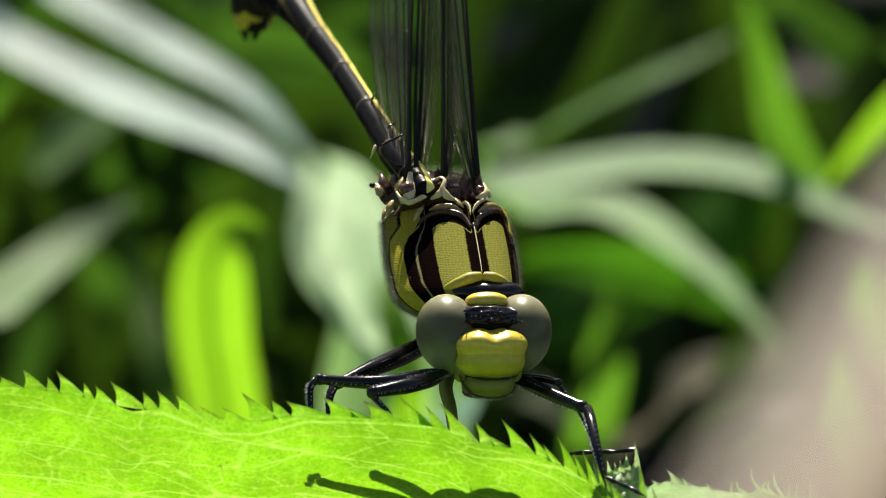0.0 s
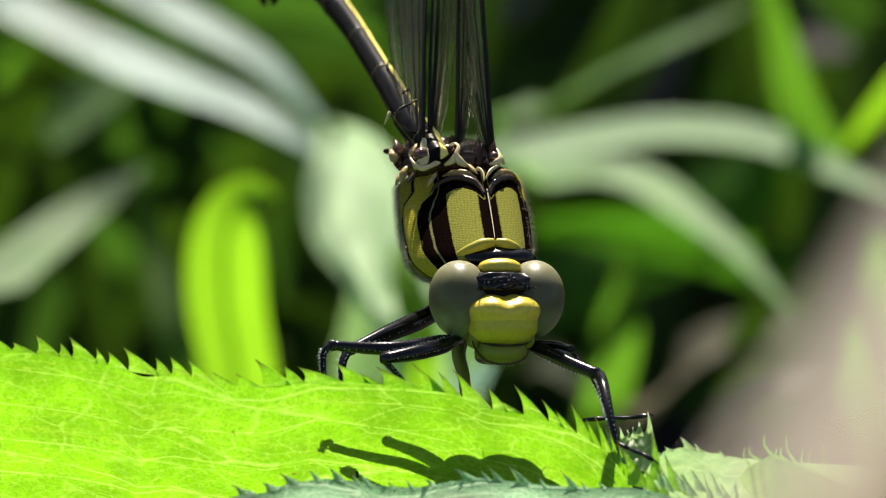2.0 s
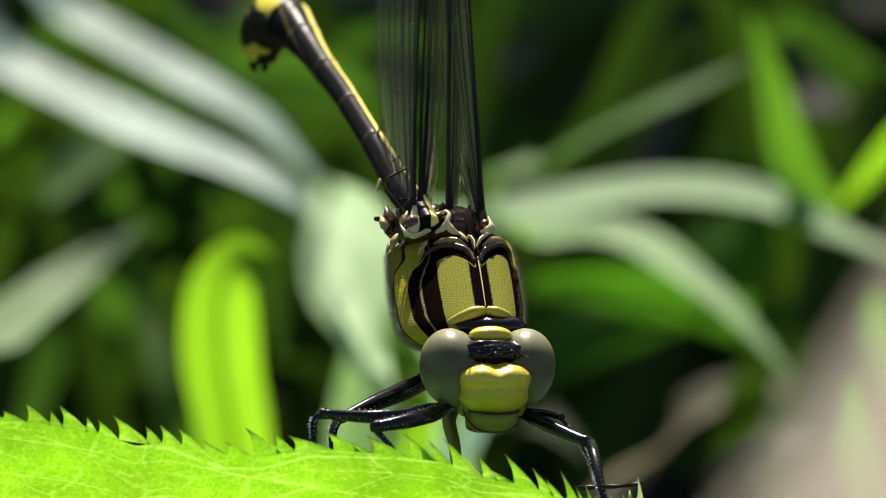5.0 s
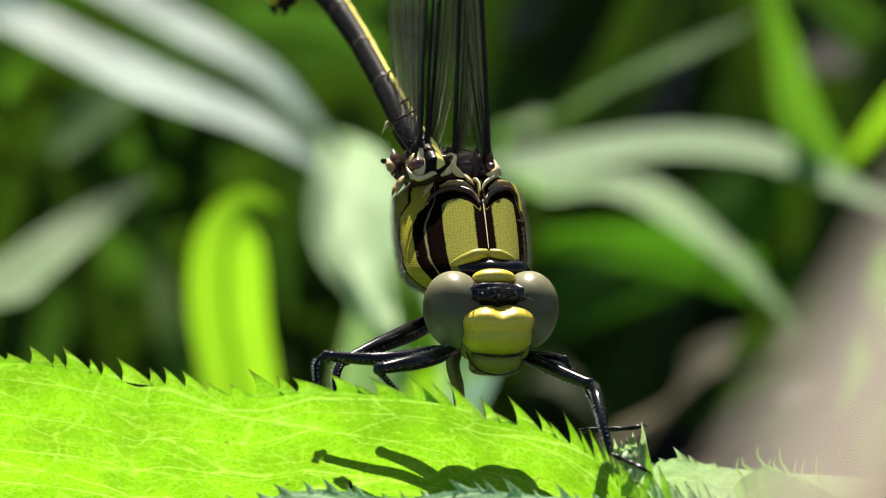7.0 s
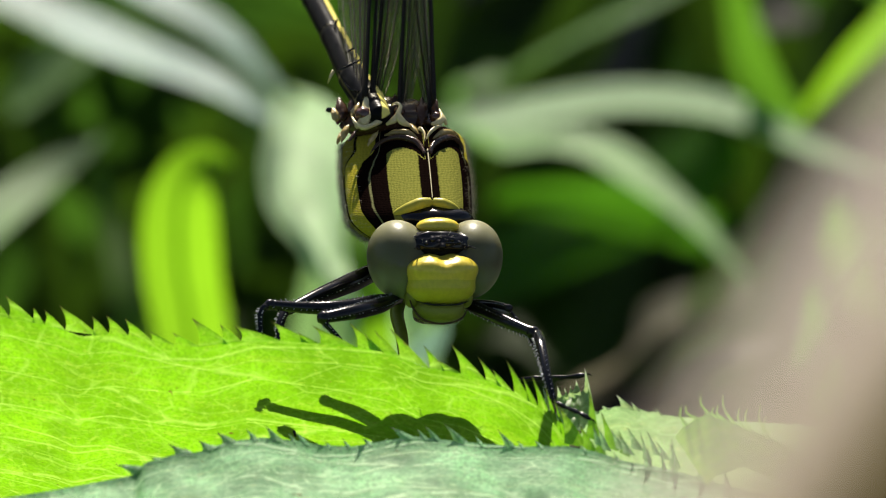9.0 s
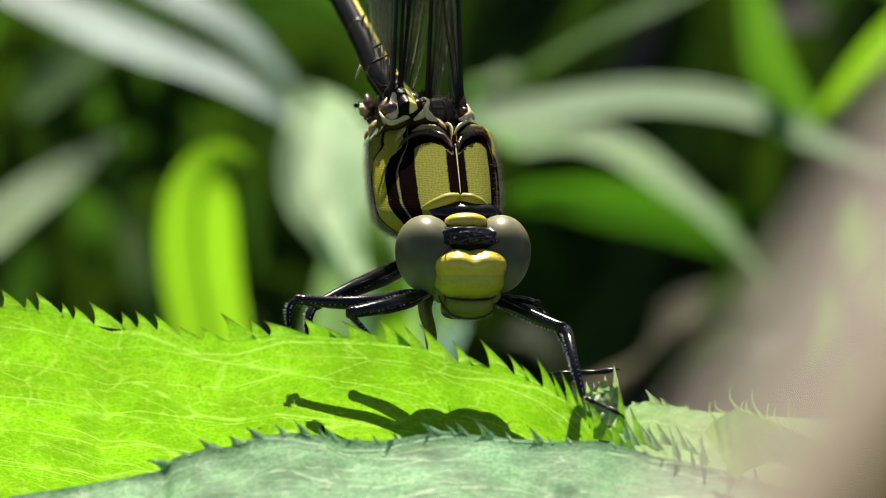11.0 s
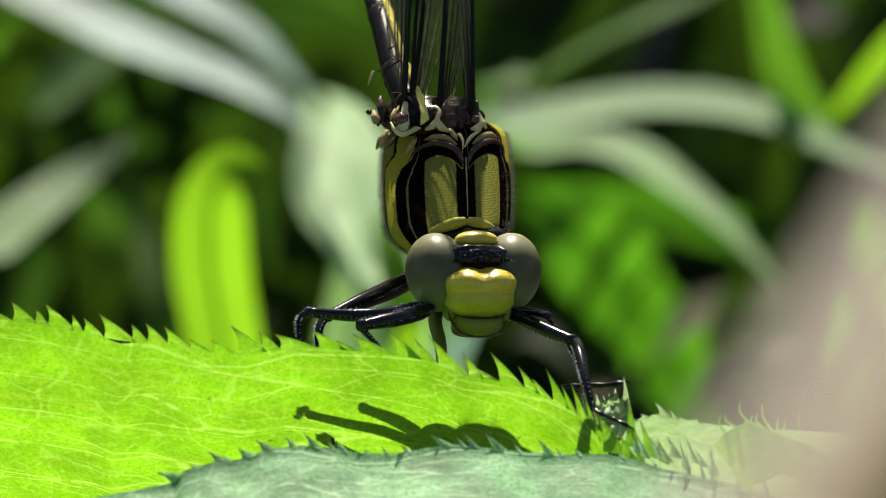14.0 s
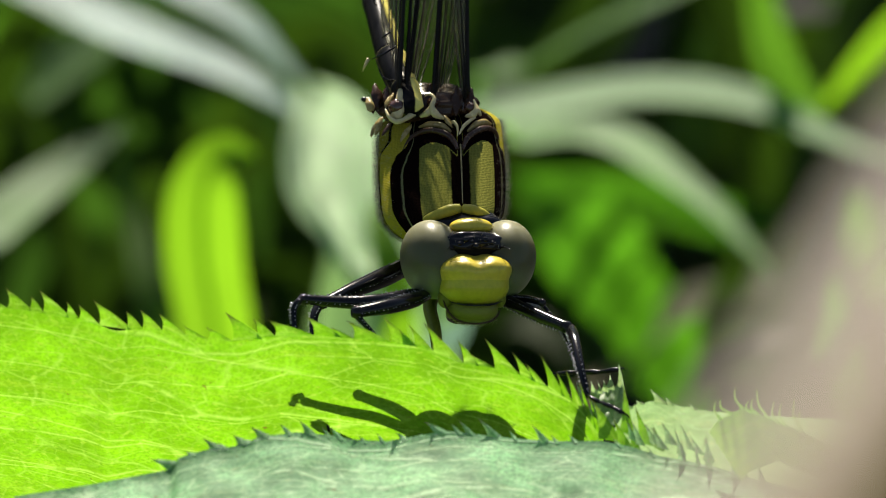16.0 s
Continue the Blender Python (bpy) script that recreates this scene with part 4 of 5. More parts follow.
def head():
    hm = Matrix.Translation((2.66, 0.0, -2.91)) @ YAW @ Matrix.Diagonal((1.04, 1.04, 1.04, 1))
    O = HEAD_AT

    def mk(name, build, mat, parent, label=""):
        bm = bmesh.new()
        build(bm)
        turn(bm, hm)
        return part(name, bm, mat, parent, label, O)

    def block(rx, ry, rz, e=0.72):
        def f(d):
            return Vector((math.copysign(abs(d.x) ** e, d.x) * rx, math.copysign(abs(d.y) ** e, d.y) * ry, math.copysign(abs(d.z) ** e, d.z) * rz))
        return f
    cap = mk("head", lambda bm: blob(bm, (0, 0.6, 0.15), (2.6, 1.8, 2.1), None, 40, 26), BLACK, dragonfly, "broad head with grey-brown eyes and yellow face")
    for s in (-1, 1):
        bm = bmesh.new()

        def egg(d, s=s):
            return 1.0 + 0.05 * d.z * d.z - 0.05 * d.x * s
        blob(bm, (0, 0, 0), (1.78, 2.2, 2.10), egg, 64, 44)
        turn(bm, Matrix.Rotation(radians(10 * s), 4, "Y"))
        turn(bm, hm @ Matrix.Translation((2.10 * s, 0.25, 0.20)))
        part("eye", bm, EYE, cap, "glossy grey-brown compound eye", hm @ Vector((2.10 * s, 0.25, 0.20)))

    def face(bm, z0, z1, n):
        """The front of the face between two heights: two round lobes above, a broad bulging mask below."""
        wide = [0.3, 1.15, 1.70, 1.95, 2.08, 2.11, 2.08, 1.99, 1.91, 1.93, 1.95, 1.90, 1.78, 1.58, 1.25, 0.7]
        fore = [1.7, 2.45, 2.85, 3.05, 3.14, 3.16, 3.12, 3.05, 2.99, 3.01, 3.02, 2.96, 2.84, 2.68, 2.4, 1.9]
        rows = []
        for j in range(n + 1):
            z = z0 + (z1 - z0) * j / n
            t = (0.66 - z) / 3.0
            w, p = ((ease(q, t - 0.05) + 2 * ease(q, t) + ease(q, t + 0.05)) / 4 for q in (wide, fore))
            row = []
            for i in range(61):
                a = math.pi * (i / 60 - 0.5)
                x = math.copysign(abs(math.sin(a)) ** 0.85, a) * w
                y = -0.8 - (p - 0.8) * abs(math.cos(a)) ** 0.62
                dent = math.exp(-(x / 0.48) ** 2)
                y += 0.16 * dent * step(-0.7, 0.3, z)
                row.append(bm.verts.new((x, y, z - 0.24 * dent * step(-0.6, 0.6, z) + 0.04 * noise.noise((x * 1.5, z * 2, 3)))))
            rows.append(row)
        for a, b in zip(rows, rows[1:]):
            for i in range(60):
                bm.faces.new((a[i], a[i + 1], b[i + 1], b[i]))
    mk("forehead", lambda bm: face(bm, 0.66, -0.90, 40), YELLOW, cap, "two-lobed bright yellow forehead")
    mk("clypeus", lambda bm: face(bm, -0.90, -2.34, 36), FACE, cap, "yellow-green lower face plate")
    mk("labrum", lambda bm: blob(bm, (-0.05, -1.28, -2.62), (1, 1, 1), lambda d: block(1.36 + 0.16 * d.z, 1.15, 0.66, 0.82)(d), 44, 28), LIP, cap, "olive upper lip")
    mk("lip_groove", lambda bm: tube(bm, [(-1.5, -1.9, -2.10), (-0.8, -2.46, -2.26), (0, -2.56, -2.30), (0.8, -2.46, -2.24), (1.45, -1.9, -2.08)], [0.03, 0.06, 0.05, 0.06, 0.03], 6), BLACK, cap)
    mk("mouth_edge", lambda bm: tube(bm, [(-1.75, -1.2, -1.9), (-1.62, -1.6, -2.45), (-1.2, -1.9, -3.05), (-0.4, -2.1, -3.30), (0.4, -2.1, -3.28), (1.1, -1.9, -3.0), (1.45, -1.6, -2.5)], [0.03, 0.06, 0.07, 0.05, 0.05, 0.05, 0.03], 8, 1.0, 40), BROWN, cap, "dark edge round the mouth")
    for s in (-1, 1):
        mk("cheek", lambda bm: blob(bm, (1.50 * s, -0.75, -1.85), (1, 1, 1), block(0.42, 0.7, 0.62, 0.9), 24, 16), LIP, cap, "olive cheek beside the mouth")
        mk("mandible", lambda bm: blob(bm, (0.95 * s, -0.7, -2.65), (1, 1, 1), block(0.45, 0.9, 0.45), 24, 16), LIP, cap, "olive-brown jaw")
        mk("antenna", lambda bm: tube(bm, [(1.35 * s, -1.6, 0.85), (1.55 * s, -2.1, 0.92), (1.75 * s, -2.6, 0.80)], [0.07, 0.035, 0.02], 6), BLACK, cap)
        mk("antenna_base", lambda bm: blob(bm, (1.38 * s, -1.55, 0.85), (0.2, 0.2, 0.2), None, 12, 8), BLACK, cap)
    mk("chin", lambda bm: blob(bm, (0, -0.1, -2.9), (1, 1, 1), block(1.25, 1.3, 0.5), 28, 18), BROWN, cap, "dark chin under the mouth")

    def crown(bm):
        def rough(d):
            return block(2.05, 0.85, 0.78, 1.0)(d) * (1 + 0.10 * noise.noise(d * 3))
        blob(bm, (0, -1.0, 1.05), (1, 1, 1), rough, 60, 36)
        for x, y, z, r in ((0, -1.85, 0.95, 0.2), (0.55, -1.72, 1.32, 0.2), (-0.55, -1.72, 1.32, 0.2), (0.95, -1.75, 1.15, 0.13), (-0.9, -1.75, 1.1, 0.14), (0.25, -1.85, 1.25, 0.1), (-0.22, -1.85, 1.22, 0.1)):
            blob(bm, (x, y, z), (r, r, r * 0.9), None, 12, 8)
    mk("vertex", crown, BLACK, cap, "black glossy crown with simple eyes")
    mk("occiput", lambda bm: blob(bm, (0.05, -0.30, 2.08), (1, 1, 1), lambda d: block(1.20 - 0.18 * max(0, d.z), 0.85, 0.46, 0.85)(d), 40, 24), YELLOW, cap, "yellow plate between the eyes")
    rnd = random.Random(8)

    def fuzz(bm):
        for _ in range(300):
            pick = rnd.random()
            x = rnd.uniform(-1.5, 1.5)
            if pick < 0.07:
                b, o = Vector((x, -1.7, rnd.uniform(0.8, 1.6))), Vector((rnd.uniform(-0.5, 0.5), -0.8, rnd.uniform(0, 0.8)))
            else:
                b, o = Vector((x * 0.8, -1.2, -3.1 + 0.25 * x * x * 0.5)), Vector((rnd.uniform(-0.4, 0.4), -0.4, -1))
            o = o.normalized() * rnd.uniform(0.25, 0.6)
            v = [bm.verts.new(b + q) for q in (Vector((0.012, 0, 0)), Vector((-0.008, 0, 0.01)), Vector((-0.008, 0, -0.01)))]
            t = bm.verts.new(b + o)
            for i in range(3):
                bm.faces.new((v[i], v[(i + 1) % 3], t))
    mk("hair", fuzz, HAIR, cap, "fine pale hairs")
    return cap


def leg(femur, thick, tibia, thin, tarsus, seed, label="glossy black spiny leg"):
    """Thick upper leg, thin lower leg with a double row of bristles, jointed foot."""
    rnd = random.Random(seed)
    femur, tibia, tarsus = ([AIM(*p) for p in q] for q in (femur, tibia, tarsus))
    bm = bmesh.new()
    tube(bm, femur, thick, 18, 1.0, 26)
    root = part("leg", bm, BLACK, dragonfly, label)
    r = thick[-1]
    bm = bmesh.new()
    blob(bm, femur[-1], (r * 1.25, r * 1.2, r * 1.2), lambda d: 1 + 0.16 * noise.noise(d * 2.5 + Vector((seed, 0, 0))), 18, 12)
    part("knee", bm, BLACK, root)
    bm = bmesh.new()
    tube(bm, tibia, thin, 12, 1.0, 20)
    part("shin", bm, BLACK, root)
    if tarsus:
        bm = bmesh.new()
        path = smooth_path(tarsus, 13)
        for a in range(0, 12, 4):
            tube(bm, path[a:a + 5], [0.10, 0.13, 0.15, 0.10], 10)
        for s in (-1, 1):
            e, d = path[-1], (path[-1] - path[-3]).normalized()
            tube(bm, [e, e + d * 0.25 + Vector((0, 0.1 * s, 0.02)), e + d * 0.42 + Vector((0, 0.16 * s, -0.12))], [0.06, 0.05, 0.015], 6)
        part("foot", bm, BLACK, root)
    bm = bmesh.new()
    for line, radii, n in ((femur, thick, 24), (tibia, thin, 20)):
        path = smooth_path(line, n)
        for i in range(2, n - 1):
            d = (path[i + 1] - path[i - 1]).normalized()
            rr = ease(radii, i / (n - 1))
            for a in (-2.5, -1.9, -1.1, 0.35, 2.6):
                side = d.cross(Vector((0, 1, 0))).normalized()
                o = (side * math.sin(a) + d.cross(side).normalized() * math.cos(a) + d * 0.5).normalized()
                b = path[i] + o * rr * 0.9 + d * rnd.uniform(-0.08, 0.08)
                ln = rnd.uniform(0.12, 0.26)
                tube(bm, [b, b + o * ln * 0.5, b + o * ln], [0.030, 0.024, 0.010], 4, 1, 3)
    part("bristle", bm, BRISTLE, root, "short bristles, sun glint put into their pale colour")
    return root


def legs():
    leg([(800, 556, 0.6), (762, 560, -1.4), (700, 570, -2.9), (640, 571, -3.3), (573, 566, -3.8)], [0.30, 0.42, 0.42, 0.36, 0.28], [(566, 567, -4.3), (556, 584, -4.4), (557, 630, -4.9), (553, 690, -5.5), (551, 750, -6.3)], [0.20, 0.18, 0.15, 0.11, 0.08], (), 1)
    leg([(802, 552, 0.0), (770, 566, -2.2), (725, 578, -3.9), (668, 589, -4.9)], [0.26, 0.46, 0.45, 0.32], [(664, 592, -4.9), (680, 609, -5.0), (704, 638, -5.3), (726, 690, -5.9), (738, 748, -6.5)], [0.20, 0.17, 0.13, 0.10, 0.08], (), 2)
    leg([(778, 496, 6.5), (722, 524, 2.8), (665, 548, 0.4), (606, 574, -1.6)], [0.50, 0.58, 0.48, 0.28], [(600, 574, -1.6), (590, 610, -2.6), (600, 700, -4.2), (618, 800, -5.4)], [0.28, 0.24, 0.15, 0.08], (), 3)
    leg([(900, 553, 1.5), (948, 576, -0.6), (996, 598, -2.2), (1038, 615, -3.4)], [0.34, 0.40, 0.38, 0.31], [(1046, 620, -3.6), (1053, 640, -5.4), (1064, 690, -7.3), (1076, 738, -8.2)], [0.36, 0.33, 0.25, 0.18], [(1076, 738, -8.2), (1098, 748, -8.6), (1120, 757, -9.2), (1140, 768, -9.6)], 4)
    leg([(915, 562, 2.0), (945, 564, 0.4), (972, 566, -0.8), (995, 572, -1.6)], [0.24, 0.24, 0.22, 0.20], [(995, 574, -1.0), (1030, 620, -1.6), (1052, 665, -2.8), (1062, 697, -4.0)], [0.12, 0.10, 0.09, 0.09], [(1016, 698, -4.0), (1058, 695, -4.1), (1098, 694, -4.3), (1130, 690, -4.5)], 5)
    bm = bmesh.new()
    tube(bm, [AIM(803, 548, 2.0), AIM(797, 582, 0.8), AIM(806, 622, -0.8), AIM(812, 680, -3.0)], [0.50, 0.40, 0.36, 0.30], 12)
    part("leg_base", bm, LIP, dragonfly, "olive-brown leg base under the head")


body = thorax()
tail = abdomen()
sails = wings()
skull = head()
legs()


# ---- plants behind ----
def blade(points, width, material, label, fold=0.25, twist=(0, 0), facing=(0.15, -0.95, 0.3)):
    """A long arching leaf with a midrib fold, tapering to its tip; it grows from the ground."""
    path = [TILT @ (Vector(p) * MM) for p in points]
    a = path[0]
    out = Vector((path[0].x - path[1].x, path[0].y - path[1].y, 0))
    drop = a.z - GROUND
    if drop > 0.004:
        k = min(1.0, 0.6 * drop / max(out.length, 1e-4))
        path = [Vector((a.x + out.x * k * 1.3, a.y + out.y * k * 1.3, GROUND - 0.004)), Vector((a.x + out.x * k, a.y + out.y * k, GROUND + 0.45 * drop))] + path
    path = [p / MM for p in path]
    n = 12 * len(path)
    line = smooth_path(path, n)
    bm = bmesh.new()
    uv = bm.loops.layers.uv.verify()
    rows, spine_line = [], []
    across = None
    for i, p in enumerate(line):
        t = i / (n - 1)
        d = (line[min(i + 1, n - 1)] - line[max(i - 1, 0)]).normalized()
        face = Vector(facing)
        side = d.cross(face).normalized()
        if across is not None and side.dot(across) < 0:
            side = -side
        across = side
        nrm = side.cross(d).normalized()
        side = (Matrix.Rotation(radians(twist[0] + (twist[1] - twist[0]) * t), 3, d) @ side)
        nrm = side.cross(d).normalized()
        p = p + Vector((0, 0, 0.12 * width)) * noise.noise((p.x * 0.03, width, p.z * 0.03))
        w = width * (1 + 0.25 * noise.noise((p.x * 0.05, p.y * 0.05, width))) * (0.55 + 0.45 * min(1, t * 4)) * (1 - max(0, (t - 0.6) / 0.4) ** 1.6) + 0.3
        spine_line.append((p, side, nrm, w))
        rows.append([bm.verts.new(p + side * w * c / 2 + nrm * abs(c) * fold * w * 0.5) for c in (-1, -0.66, -0.33, 0, 0.33, 0.66, 1)])
    for i, (a, b) in enumerate(zip(rows, rows[1:])):
        for j in range(6):
            f = bm.faces.new((a[j], a[j + 1], b[j + 1], b[j]))
            for loop, (c, dd) in zip(f.loops, ((j, i), (j + 1, i), (j + 1, i + 1), (j, i + 1))):
                loop[uv].uv = (c / 6, dd / n * 20)
    ob = part("grass_blade", bm, material)
    bm = bmesh.new()
    uv = bm.loops.layers.uv.verify()
    ribs = [[bm.verts.new(p + side * w * c + nrm * h) for c, h in ((-0.045, 0.02), (-0.02, -0.16), (0.02, -0.16), (0.045, 0.02))] for p, side, nrm, w in spine_line]
    for i, (a, b) in enumerate(zip(ribs, ribs[1:])):
        for j in range(3):
            f = bm.faces.new((a[j], a[j + 1], b[j + 1], b[j]))
            for loop, (c, dd) in zip(f.loops, ((j, i), (j + 1, i), (j + 1, i + 1), (j, i + 1))):
                loop[uv].uv = (c / 6, dd / n * 20)
    part("midrib", bm, material, ob)
    return tagged(ob, label, "grass blade", "undergrowth behind the insect")


def plants():
    shine = TILT.to_3x3() @ Vector((0.0, -0.56, 0.83))
    grey, bright, mid = "long grass blade arching over, silvery sheen in its colour", "bright yellow-green leaf blade toned for sunlight", "mid-green grass blade toned for half shade"
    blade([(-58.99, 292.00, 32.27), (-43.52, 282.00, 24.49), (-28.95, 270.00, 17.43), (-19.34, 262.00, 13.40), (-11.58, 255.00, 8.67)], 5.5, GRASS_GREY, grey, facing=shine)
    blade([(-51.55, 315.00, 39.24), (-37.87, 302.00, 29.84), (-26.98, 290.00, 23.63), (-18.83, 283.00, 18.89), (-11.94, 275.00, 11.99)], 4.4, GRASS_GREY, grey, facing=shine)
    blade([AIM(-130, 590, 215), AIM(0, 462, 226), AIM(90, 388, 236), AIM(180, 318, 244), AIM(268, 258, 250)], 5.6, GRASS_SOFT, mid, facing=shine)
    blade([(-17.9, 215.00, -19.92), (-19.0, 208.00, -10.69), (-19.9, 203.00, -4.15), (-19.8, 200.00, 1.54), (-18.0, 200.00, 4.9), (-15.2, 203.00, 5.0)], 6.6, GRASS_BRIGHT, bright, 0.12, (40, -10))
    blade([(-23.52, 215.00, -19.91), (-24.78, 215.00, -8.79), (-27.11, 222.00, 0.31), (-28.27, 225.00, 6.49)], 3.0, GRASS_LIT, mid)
    pale = "broad green leaf, caught sun put into its pale colour"
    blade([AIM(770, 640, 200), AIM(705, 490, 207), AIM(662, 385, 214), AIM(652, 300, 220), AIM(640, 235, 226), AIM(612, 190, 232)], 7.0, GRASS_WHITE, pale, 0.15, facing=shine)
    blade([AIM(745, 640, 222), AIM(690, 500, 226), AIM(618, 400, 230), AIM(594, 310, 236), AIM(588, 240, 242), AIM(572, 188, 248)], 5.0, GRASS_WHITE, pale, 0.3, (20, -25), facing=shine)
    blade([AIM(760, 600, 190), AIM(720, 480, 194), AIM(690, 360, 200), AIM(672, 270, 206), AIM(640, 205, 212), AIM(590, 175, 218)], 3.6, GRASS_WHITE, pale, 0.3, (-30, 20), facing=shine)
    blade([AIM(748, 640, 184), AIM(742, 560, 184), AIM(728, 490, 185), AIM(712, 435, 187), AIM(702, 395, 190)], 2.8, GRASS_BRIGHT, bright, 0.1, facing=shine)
    blade([(-1.83, 235.00, -20.59), (-3.92, 235.00, -10.14), (-5.48, 235.00, -2.83), (-6.53, 235.00, 1.35)], 4.0, GRASS_BRIGHT, bright)
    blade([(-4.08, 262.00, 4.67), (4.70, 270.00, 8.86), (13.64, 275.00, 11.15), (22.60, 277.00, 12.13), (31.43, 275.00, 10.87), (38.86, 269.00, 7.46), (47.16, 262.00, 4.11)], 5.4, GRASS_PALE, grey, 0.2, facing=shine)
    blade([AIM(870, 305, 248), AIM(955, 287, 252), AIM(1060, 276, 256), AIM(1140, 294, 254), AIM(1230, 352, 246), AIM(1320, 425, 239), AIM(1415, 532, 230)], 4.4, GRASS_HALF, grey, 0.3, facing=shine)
    blade([AIM(895, 205, 310), AIM(960, 168, 303), AIM(1050, 118, 296), AIM(1150, 66, 290), AIM(1240, 24, 287), AIM(1340, -26, 286)], 4.4, GRASS_SOFT, "dull grey-green grass blade toned for half shade", 0.2, facing=shine)
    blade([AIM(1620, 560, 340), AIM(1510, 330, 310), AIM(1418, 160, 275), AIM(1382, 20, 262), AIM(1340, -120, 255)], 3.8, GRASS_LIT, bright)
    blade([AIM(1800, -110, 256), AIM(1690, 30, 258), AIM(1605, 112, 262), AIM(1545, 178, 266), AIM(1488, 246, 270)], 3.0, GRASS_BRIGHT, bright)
    blade([AIM(1450, 480, 326), AIM(1310, 428, 324), AIM(1200, 398, 320), AIM(1115, 382, 318), AIM(1055, 372, 318), AIM(985, 372, 320), AIM(925, 390, 322)], 4.8, GRASS_GREEN, mid, 0.15)
    blade([AIM(-120, 420, 340), AIM(20, 290, 335), AIM(120, 200, 330), AIM(230, 110, 330), AIM(300, 60, 332)], 7.5, GRASS_SOFT, "dull grey-green grass blade toned for half shade", 0.2, facing=shine)
    blade([AIM(-60, 330, 350), AIM(0, 190, 345), AIM(40, 110, 342), AIM(70, 40, 342)], 7.0, GRASS_LIT, mid, 0.2)
    blade([AIM(790, 720, 190), AIM(825, 660, 170), AIM(856, 612, 160), AIM(880, 580, 158)], 2.6, GRASS_GREY, "small pale leaf under the insect", 0.1, facing=shine)
    global swaying, nodding
    nodding = blade([(14.84, 300.00, -18.45), (15.71, 288.00, -12.46), (16.41, 282.00, -7.85), (16.92, 280.00, -3.91), (16.64, 280.00, 0.01)], 4.4, GRASS_LIT, "narrow sun-toned green leaf that swings away", 0.2)
    swaying = blade([(34.95, 350.00, -32.27), (27.41, 330.00, -18.17), (22.35, 322.00, -11.14), (17.99, 290.00, -5.84), (14.38, 280.00, -1.84), (11.30, 280.00, 1.52), (7.94, 280.00, 3.76)], 9.0, GRASS_GREEN, "bright green leaf swung into view to stand for arriving sunlight", 0.15)
    blade([(17.14, 300.00, -20.76), (21.44, 290.00, -14.20), (25.27, 286.00, -10.16), (29.70, 284.00, -8.16), (34.78, 284.00, -7.32)], 8.0, GRASS_DRY, "withered grey-beige grass blade", 0.3, facing=shine)
    blade([(31.56, 300.00, -21.91), (29.31, 288.00, -14.73), (29.62, 282.00, -8.98), (31.77, 280.00, -4.47), (35.69, 280.00, -1.67)], 4.5, GRASS_DEEP_SHADE, mid, 0.2)
    blade([(22.58, 290.00, -26.14), (25.68, 282.00, -19.09), (30.56, 278.00, -14.51), (37.15, 276.00, -12.24)], 8.0, GRASS_DRY, "withered grey-beige grass blade", 0.3, facing=shine)
    blade([(-14.41, 345.00, 0.33), (-13.18, 345.00, 16.30), (-13.79, 345.00, 27.37), (-16.86, 345.00, 38.43)], 7.0, GRASS_DEEP_SHADE, "dark green grass blade, shade put into its colour")
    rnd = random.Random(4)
    for _ in range(26):  # leaves between, half and deep shade put into their colours
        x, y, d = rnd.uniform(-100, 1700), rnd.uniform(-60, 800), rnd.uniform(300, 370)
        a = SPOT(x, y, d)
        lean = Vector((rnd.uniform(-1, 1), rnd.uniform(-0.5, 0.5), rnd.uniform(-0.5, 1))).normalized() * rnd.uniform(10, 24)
        blade([a - lean, a, a + lean * 0.7, a + lean * 1.2 + Vector((0, 0, -6))], rnd.uniform(4, 8), rnd.choice((GRASS_HALF_SHADE, GRASS_HALF_SHADE, GRASS_DEEP_SHADE, GRASS_DEEP_SHADE, GRASS_DEEP_SHADE)), "small green leaf blade in the undergrowth", 0.3, (rnd.uniform(-60, 60), rnd.uniform(-60, 60)))
    rnd = random.Random(11)
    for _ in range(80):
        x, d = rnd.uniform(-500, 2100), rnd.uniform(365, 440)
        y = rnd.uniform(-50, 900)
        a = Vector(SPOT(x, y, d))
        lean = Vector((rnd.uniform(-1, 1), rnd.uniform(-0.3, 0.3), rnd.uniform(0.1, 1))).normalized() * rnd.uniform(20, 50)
        blade([a - lean, a, a + lean * 0.8 + Vector((0, 0, -4)), a + lean * 1.4 + Vector((lean.x * 0.3, 0, -14))], rnd.uniform(4, 9), rnd.choice((GRASS_HALF_SHADE, GRASS_HALF_SHADE, GRASS_DEEP_SHADE)), "dark green grass blade, deep shade put into its colour", 0.3, (rnd.uniform(-40, 40), rnd.uniform(-40, 40)))


plants()


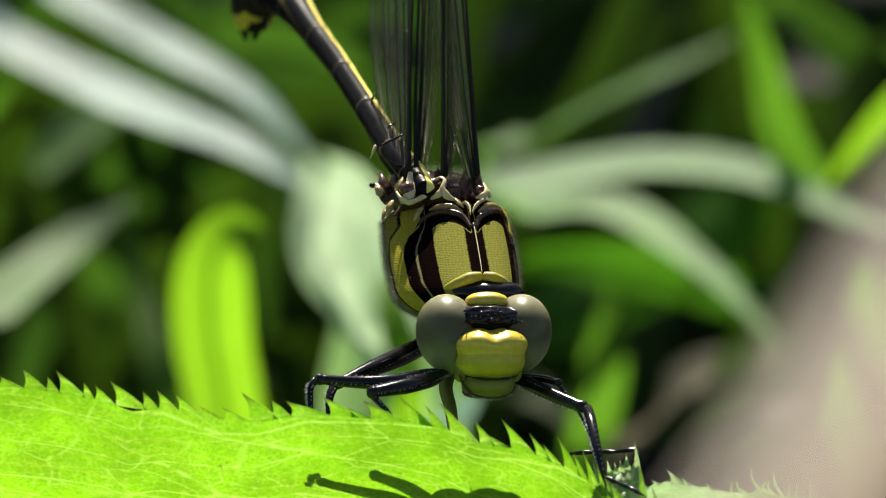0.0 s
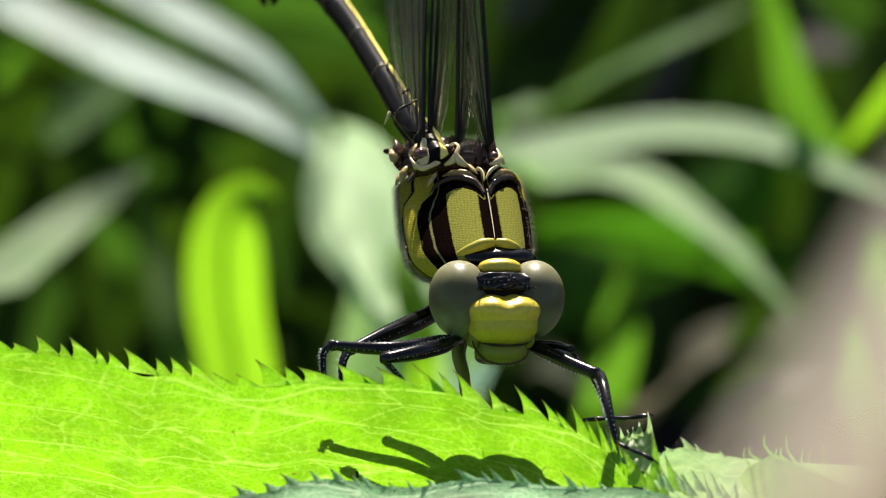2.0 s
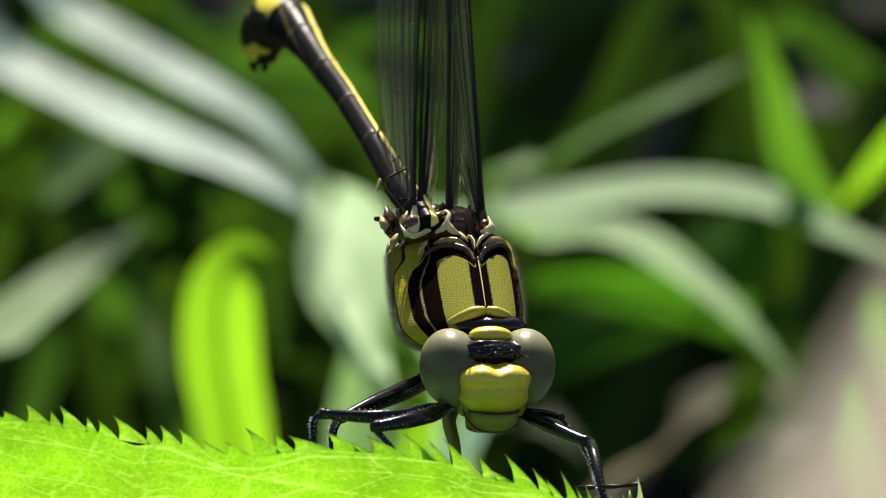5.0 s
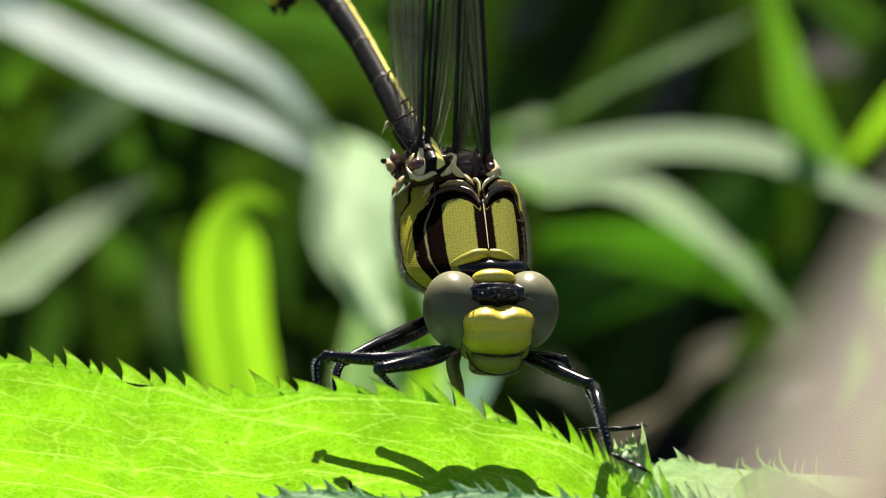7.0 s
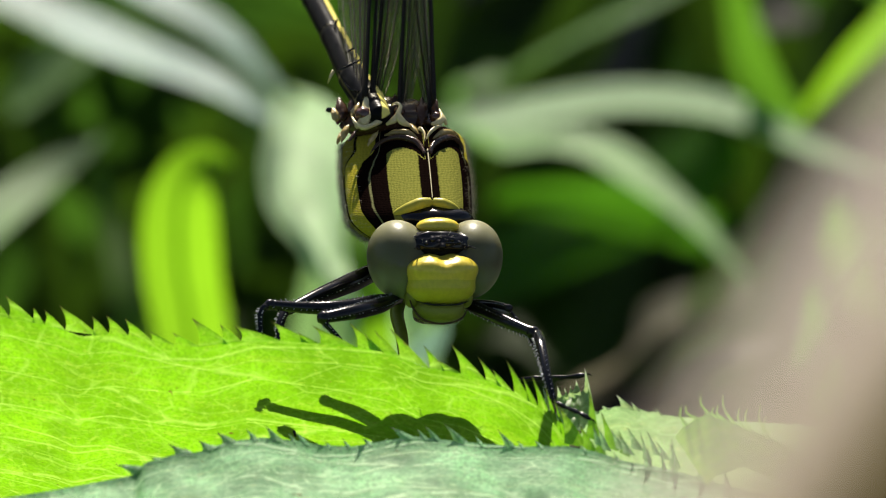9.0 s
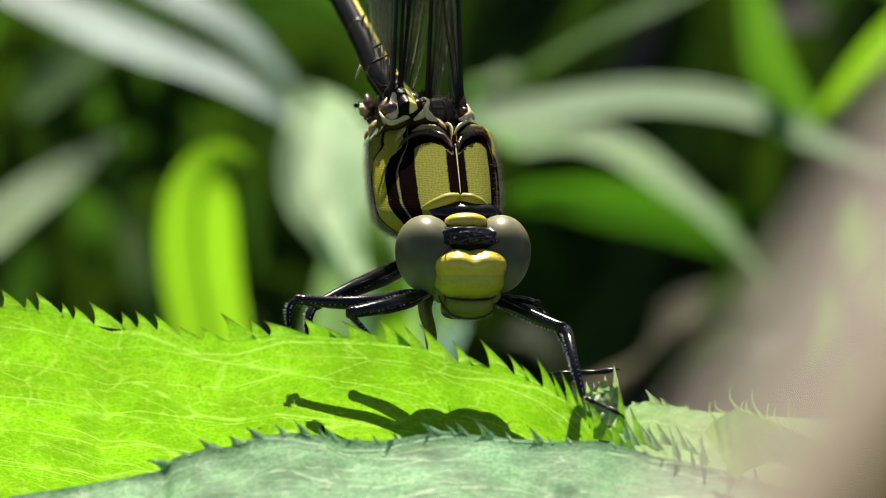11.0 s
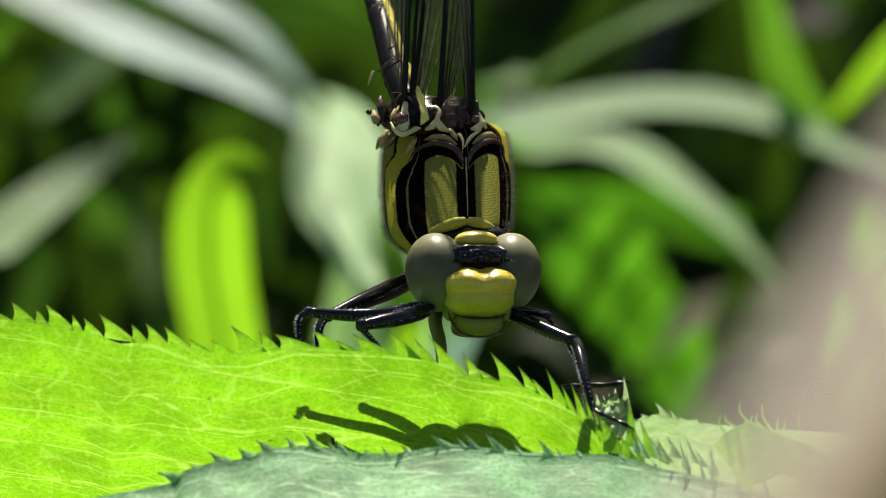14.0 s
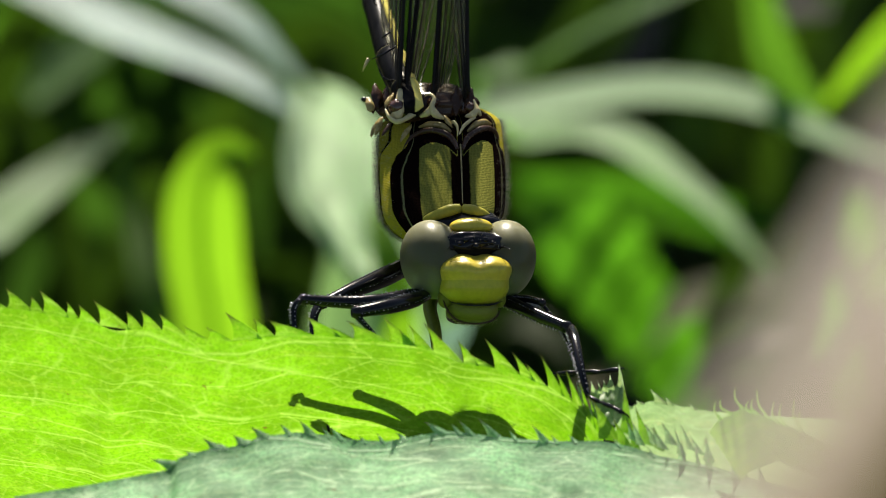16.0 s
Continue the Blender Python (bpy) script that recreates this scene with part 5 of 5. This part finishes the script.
def litter():
    """Withered leaves lying on the soil."""
    rnd = random.Random(17)
    for k in range(34):
        x, y = rnd.uniform(-0.075, 0.075), rnd.uniform(0.33, 0.52)
        bm = bmesh.new()
        ln, wd, curl = rnd.uniform(14, 30), rnd.uniform(7, 13), rnd.uniform(2, 6)

        def f(s, q):
            w = math.sin(math.pi * min(0.98, max(0.02, s)) ** 0.8) * wd * (1 + 0.15 * noise.noise((s * 6, k, 0)))
            return Vector(((s - 0.5) * ln, (q - 0.5) * w, curl * (2 * q - 1) ** 2 + 1.5 * noise.noise((s * 3, q * 3, k))))
        sheet(bm, f, 14, 8, 0, 10, 8)
        turn(bm, Matrix.Translation((x * 1000, y * 1000, GROUND * 1000 + 5)) @ pose(0, 0, 0, rnd.uniform(-25, 25), rnd.uniform(-25, 25), rnd.uniform(0, 360)))
        ob = part("fallen_leaf", bm, LITTER)
        tagged(ob, "withered grey-brown leaf lying on the soil", "fallen leaf", "leaf litter")


litter()


def shrub():
    """A leafy bush further on, out of view, added so that its shade falls on the undergrowth."""
    e = new("shrub")
    e.location = (0, 0.95, GROUND)
    tagged(e, "unseen dense leafy shrub added to shade the undergrowth", "shrub")
    PIVOT[e.name] = Vector((0, 0, 0))
    rnd = random.Random(21)
    for k in range(9):
        x = -1.6 + 0.4 * k + rnd.uniform(-0.1, 0.1)
        bm = bmesh.new()
        top = Vector((x * 1000 + rnd.uniform(-150, 150), rnd.uniform(-150, 250), rnd.uniform(550, 800)))
        tube(bm, [(x * 1000, rnd.uniform(-60, 60), -20), (x * 1000 + rnd.uniform(-60, 60), rnd.uniform(-60, 60), 300), top], [16, 11, 5], 8)
        for b in range(5):
            a = Vector((x * 1000, 0, 250 + 90 * b))
            tube(bm, [a, a + Vector((rnd.uniform(-160, 160), rnd.uniform(-120, 120), 60)), a + Vector((rnd.uniform(-260, 260), rnd.uniform(-200, 200), 130))], [6, 4, 2], 5)
        part("stem", bm, BROWN, e)
    bm = bmesh.new()
    uv = bm.loops.layers.uv.verify()
    for _ in range(16000):
        x, y, z = rnd.uniform(-1900, 1900), rnd.gauss(80, 130), 0
        top = 600 + 0.95 * y + 30 * noise.noise((x * 0.008, y * 0.008, 4)) + 25 * noise.noise((x * 0.03, y * 0.03, 7))
        z = rnd.uniform(30, 1) if rnd.random() < 0.05 else top * (1 - rnd.random() ** 1.6)
        if noise.noise((x * 0.012, y * 0.012, z * 0.012)) < -0.10:
            continue
        d = Vector((rnd.gauss(0, 1), rnd.gauss(-0.4, 1), rnd.gauss(-0.2, 0.6))).normalized()
        side = d.orthogonal().normalized()
        side.rotate(Matrix.Rotation(rnd.uniform(0, 6.28), 3, d))
        nrm = d.cross(side)
        ln = rnd.uniform(35, 75)
        p = Vector((x, y, max(z, 15)))
        left = [bm.verts.new(p), bm.verts.new(p + d * ln * 0.45 + side * ln * 0.26 + nrm * 4), bm.verts.new(p + d * ln - nrm * 6), bm.verts.new(p + d * ln * 0.45 - side * ln * 0.26 + nrm * 4)]
        mid = bm.verts.new(p + d * ln * 0.45)
        for a, b in ((0, 1), (1, 2), (2, 3), (3, 0)):
            bm.faces.new((left[a], left[b], mid))
    crown = part("crown", bm, GRASS_DEEP_SHADE, e, "crown of many dark green leaves")
    crown["kind"] = "stuff"


shrub()


def dry_leaf():
    """A withered leaf on a thin stalk, close to the lens."""
    global withered
    withered = e = thing("dry_leaf", "withered beige-brown leaf on a thin stalk", "dry leaf")
    bm = bmesh.new()
    edge = smooth_path([(12.40, -280.00, 3.75), (10.60, -280.00, 0.71), (8.95, -280.00, -1.95), (6.92, -280.00, -4.53), (4.58, -280.00, -7.65)], 60)

    def f(s, q):
        p = edge[min(59, int(s * 59.5))]
        return p + Vector((q * 10, 1.0 * math.sin(q * 5) + 0.6 * noise.noise((s * 3, q * 3, 2)), q * 1.0 + 0.6 * math.sin(s * 4) - 1.2 * q * math.sin(s * 3)))
    sheet(bm, f, 40, 24, 0, 10, 8)
    part("leaf", bm, DRY, e, "withered beige leaf")
    foot = TILT.inverted() @ Vector((0.016, -0.25, GROUND - 0.004)) / MM
    bm = bmesh.new()
    tube(bm, [foot, f(1.0, 0.62) + Vector((0, 6, -30)), f(0.95, 0.6) + Vector((0, 2.2, 0)), f(0.5, 0.58) + Vector((0, 2.0, 0)), f(0.1, 0.55) + Vector((0, 1.2, 0))], [0.8, 0.7, 0.6, 0.4, 0.2], 8, 1.0, 50)
    part("stalk", bm, STALK, e, "dry brown stalk")


dry_leaf()


def motions():
    def turned(at, rx=0, ry=0, rz=0, dx=0, dy=0, dz=0):
        return pose((at.x + dx) * MM, (at.y + dy) * MM, (at.z + dz) * MM, rx, ry, rz)
    low = dict(rx=8, rz=-3, dz=-0.15)
    rows = [(0, turned(BODY_AT, 0, -1, 2)), (2, turned(BODY_AT, 0, -0.8, 1.6)), (4.2, turned(BODY_AT, 0, -0.9, 1.8)), (6.4, turned(BODY_AT, 0, -0.5, 1.0)), (8, turned(BODY_AT)), (13.1, turned(BODY_AT)), (13.4, turned(BODY_AT, **low)), (16, turned(BODY_AT, **low))]
    for ob in [body, tail, *sails]:
        walk(ob, rows)
    sunk = dict(dz=-0.33)
    foot = Vector((0.004, 0.29, GROUND))
    bend = Matrix.Translation(foot) @ Matrix.Rotation(radians(-10), 4, "X") @ Matrix.Rotation(radians(75), 4, "Z") @ Matrix.Translation(-foot)
    still = Matrix.Identity(4)
    # added swing: the leaf turns into view in place of sunlight reaching it
    walk(swaying, [(0, bend), (10.3, bend), (11.9, still), (16, still)])
    root = Vector((0.014, 0.31, GROUND))
    away = Matrix.Translation(root) @ Matrix.Rotation(radians(-14), 4, "X") @ Matrix.Rotation(radians(75), 4, "Z") @ Matrix.Translation(-root)
    walk(nodding, [(0, still), (4.1, still), (6.2, away), (16, away)])
    walk(withered, [(t, TILT @ pose(dx * MM, 0, 0)) for t, dx in ((0, -2.8), (1.5, -2.2), (3, -2.4), (4, -2.2), (6.5, -1.5), (7, -1.0), (8, -0.35), (9, 0.5), (10, -0.7), (12.5, -0.4), (14.5, -1.0), (16, -1.0))])
    walk(skull, [(0, turned(HEAD_AT)), (11.6, turned(HEAD_AT)), (12.0, turned(HEAD_AT, -27, -11, 4, 0, 0, -0.15)), (12.3, turned(HEAD_AT, -27, -11, 4, 0, 0, -0.15)), (12.43, turned(HEAD_AT)), (13.1, turned(HEAD_AT)), (13.4, turned(HEAD_AT, **sunk)), (16, turned(HEAD_AT, **sunk))])


motions()
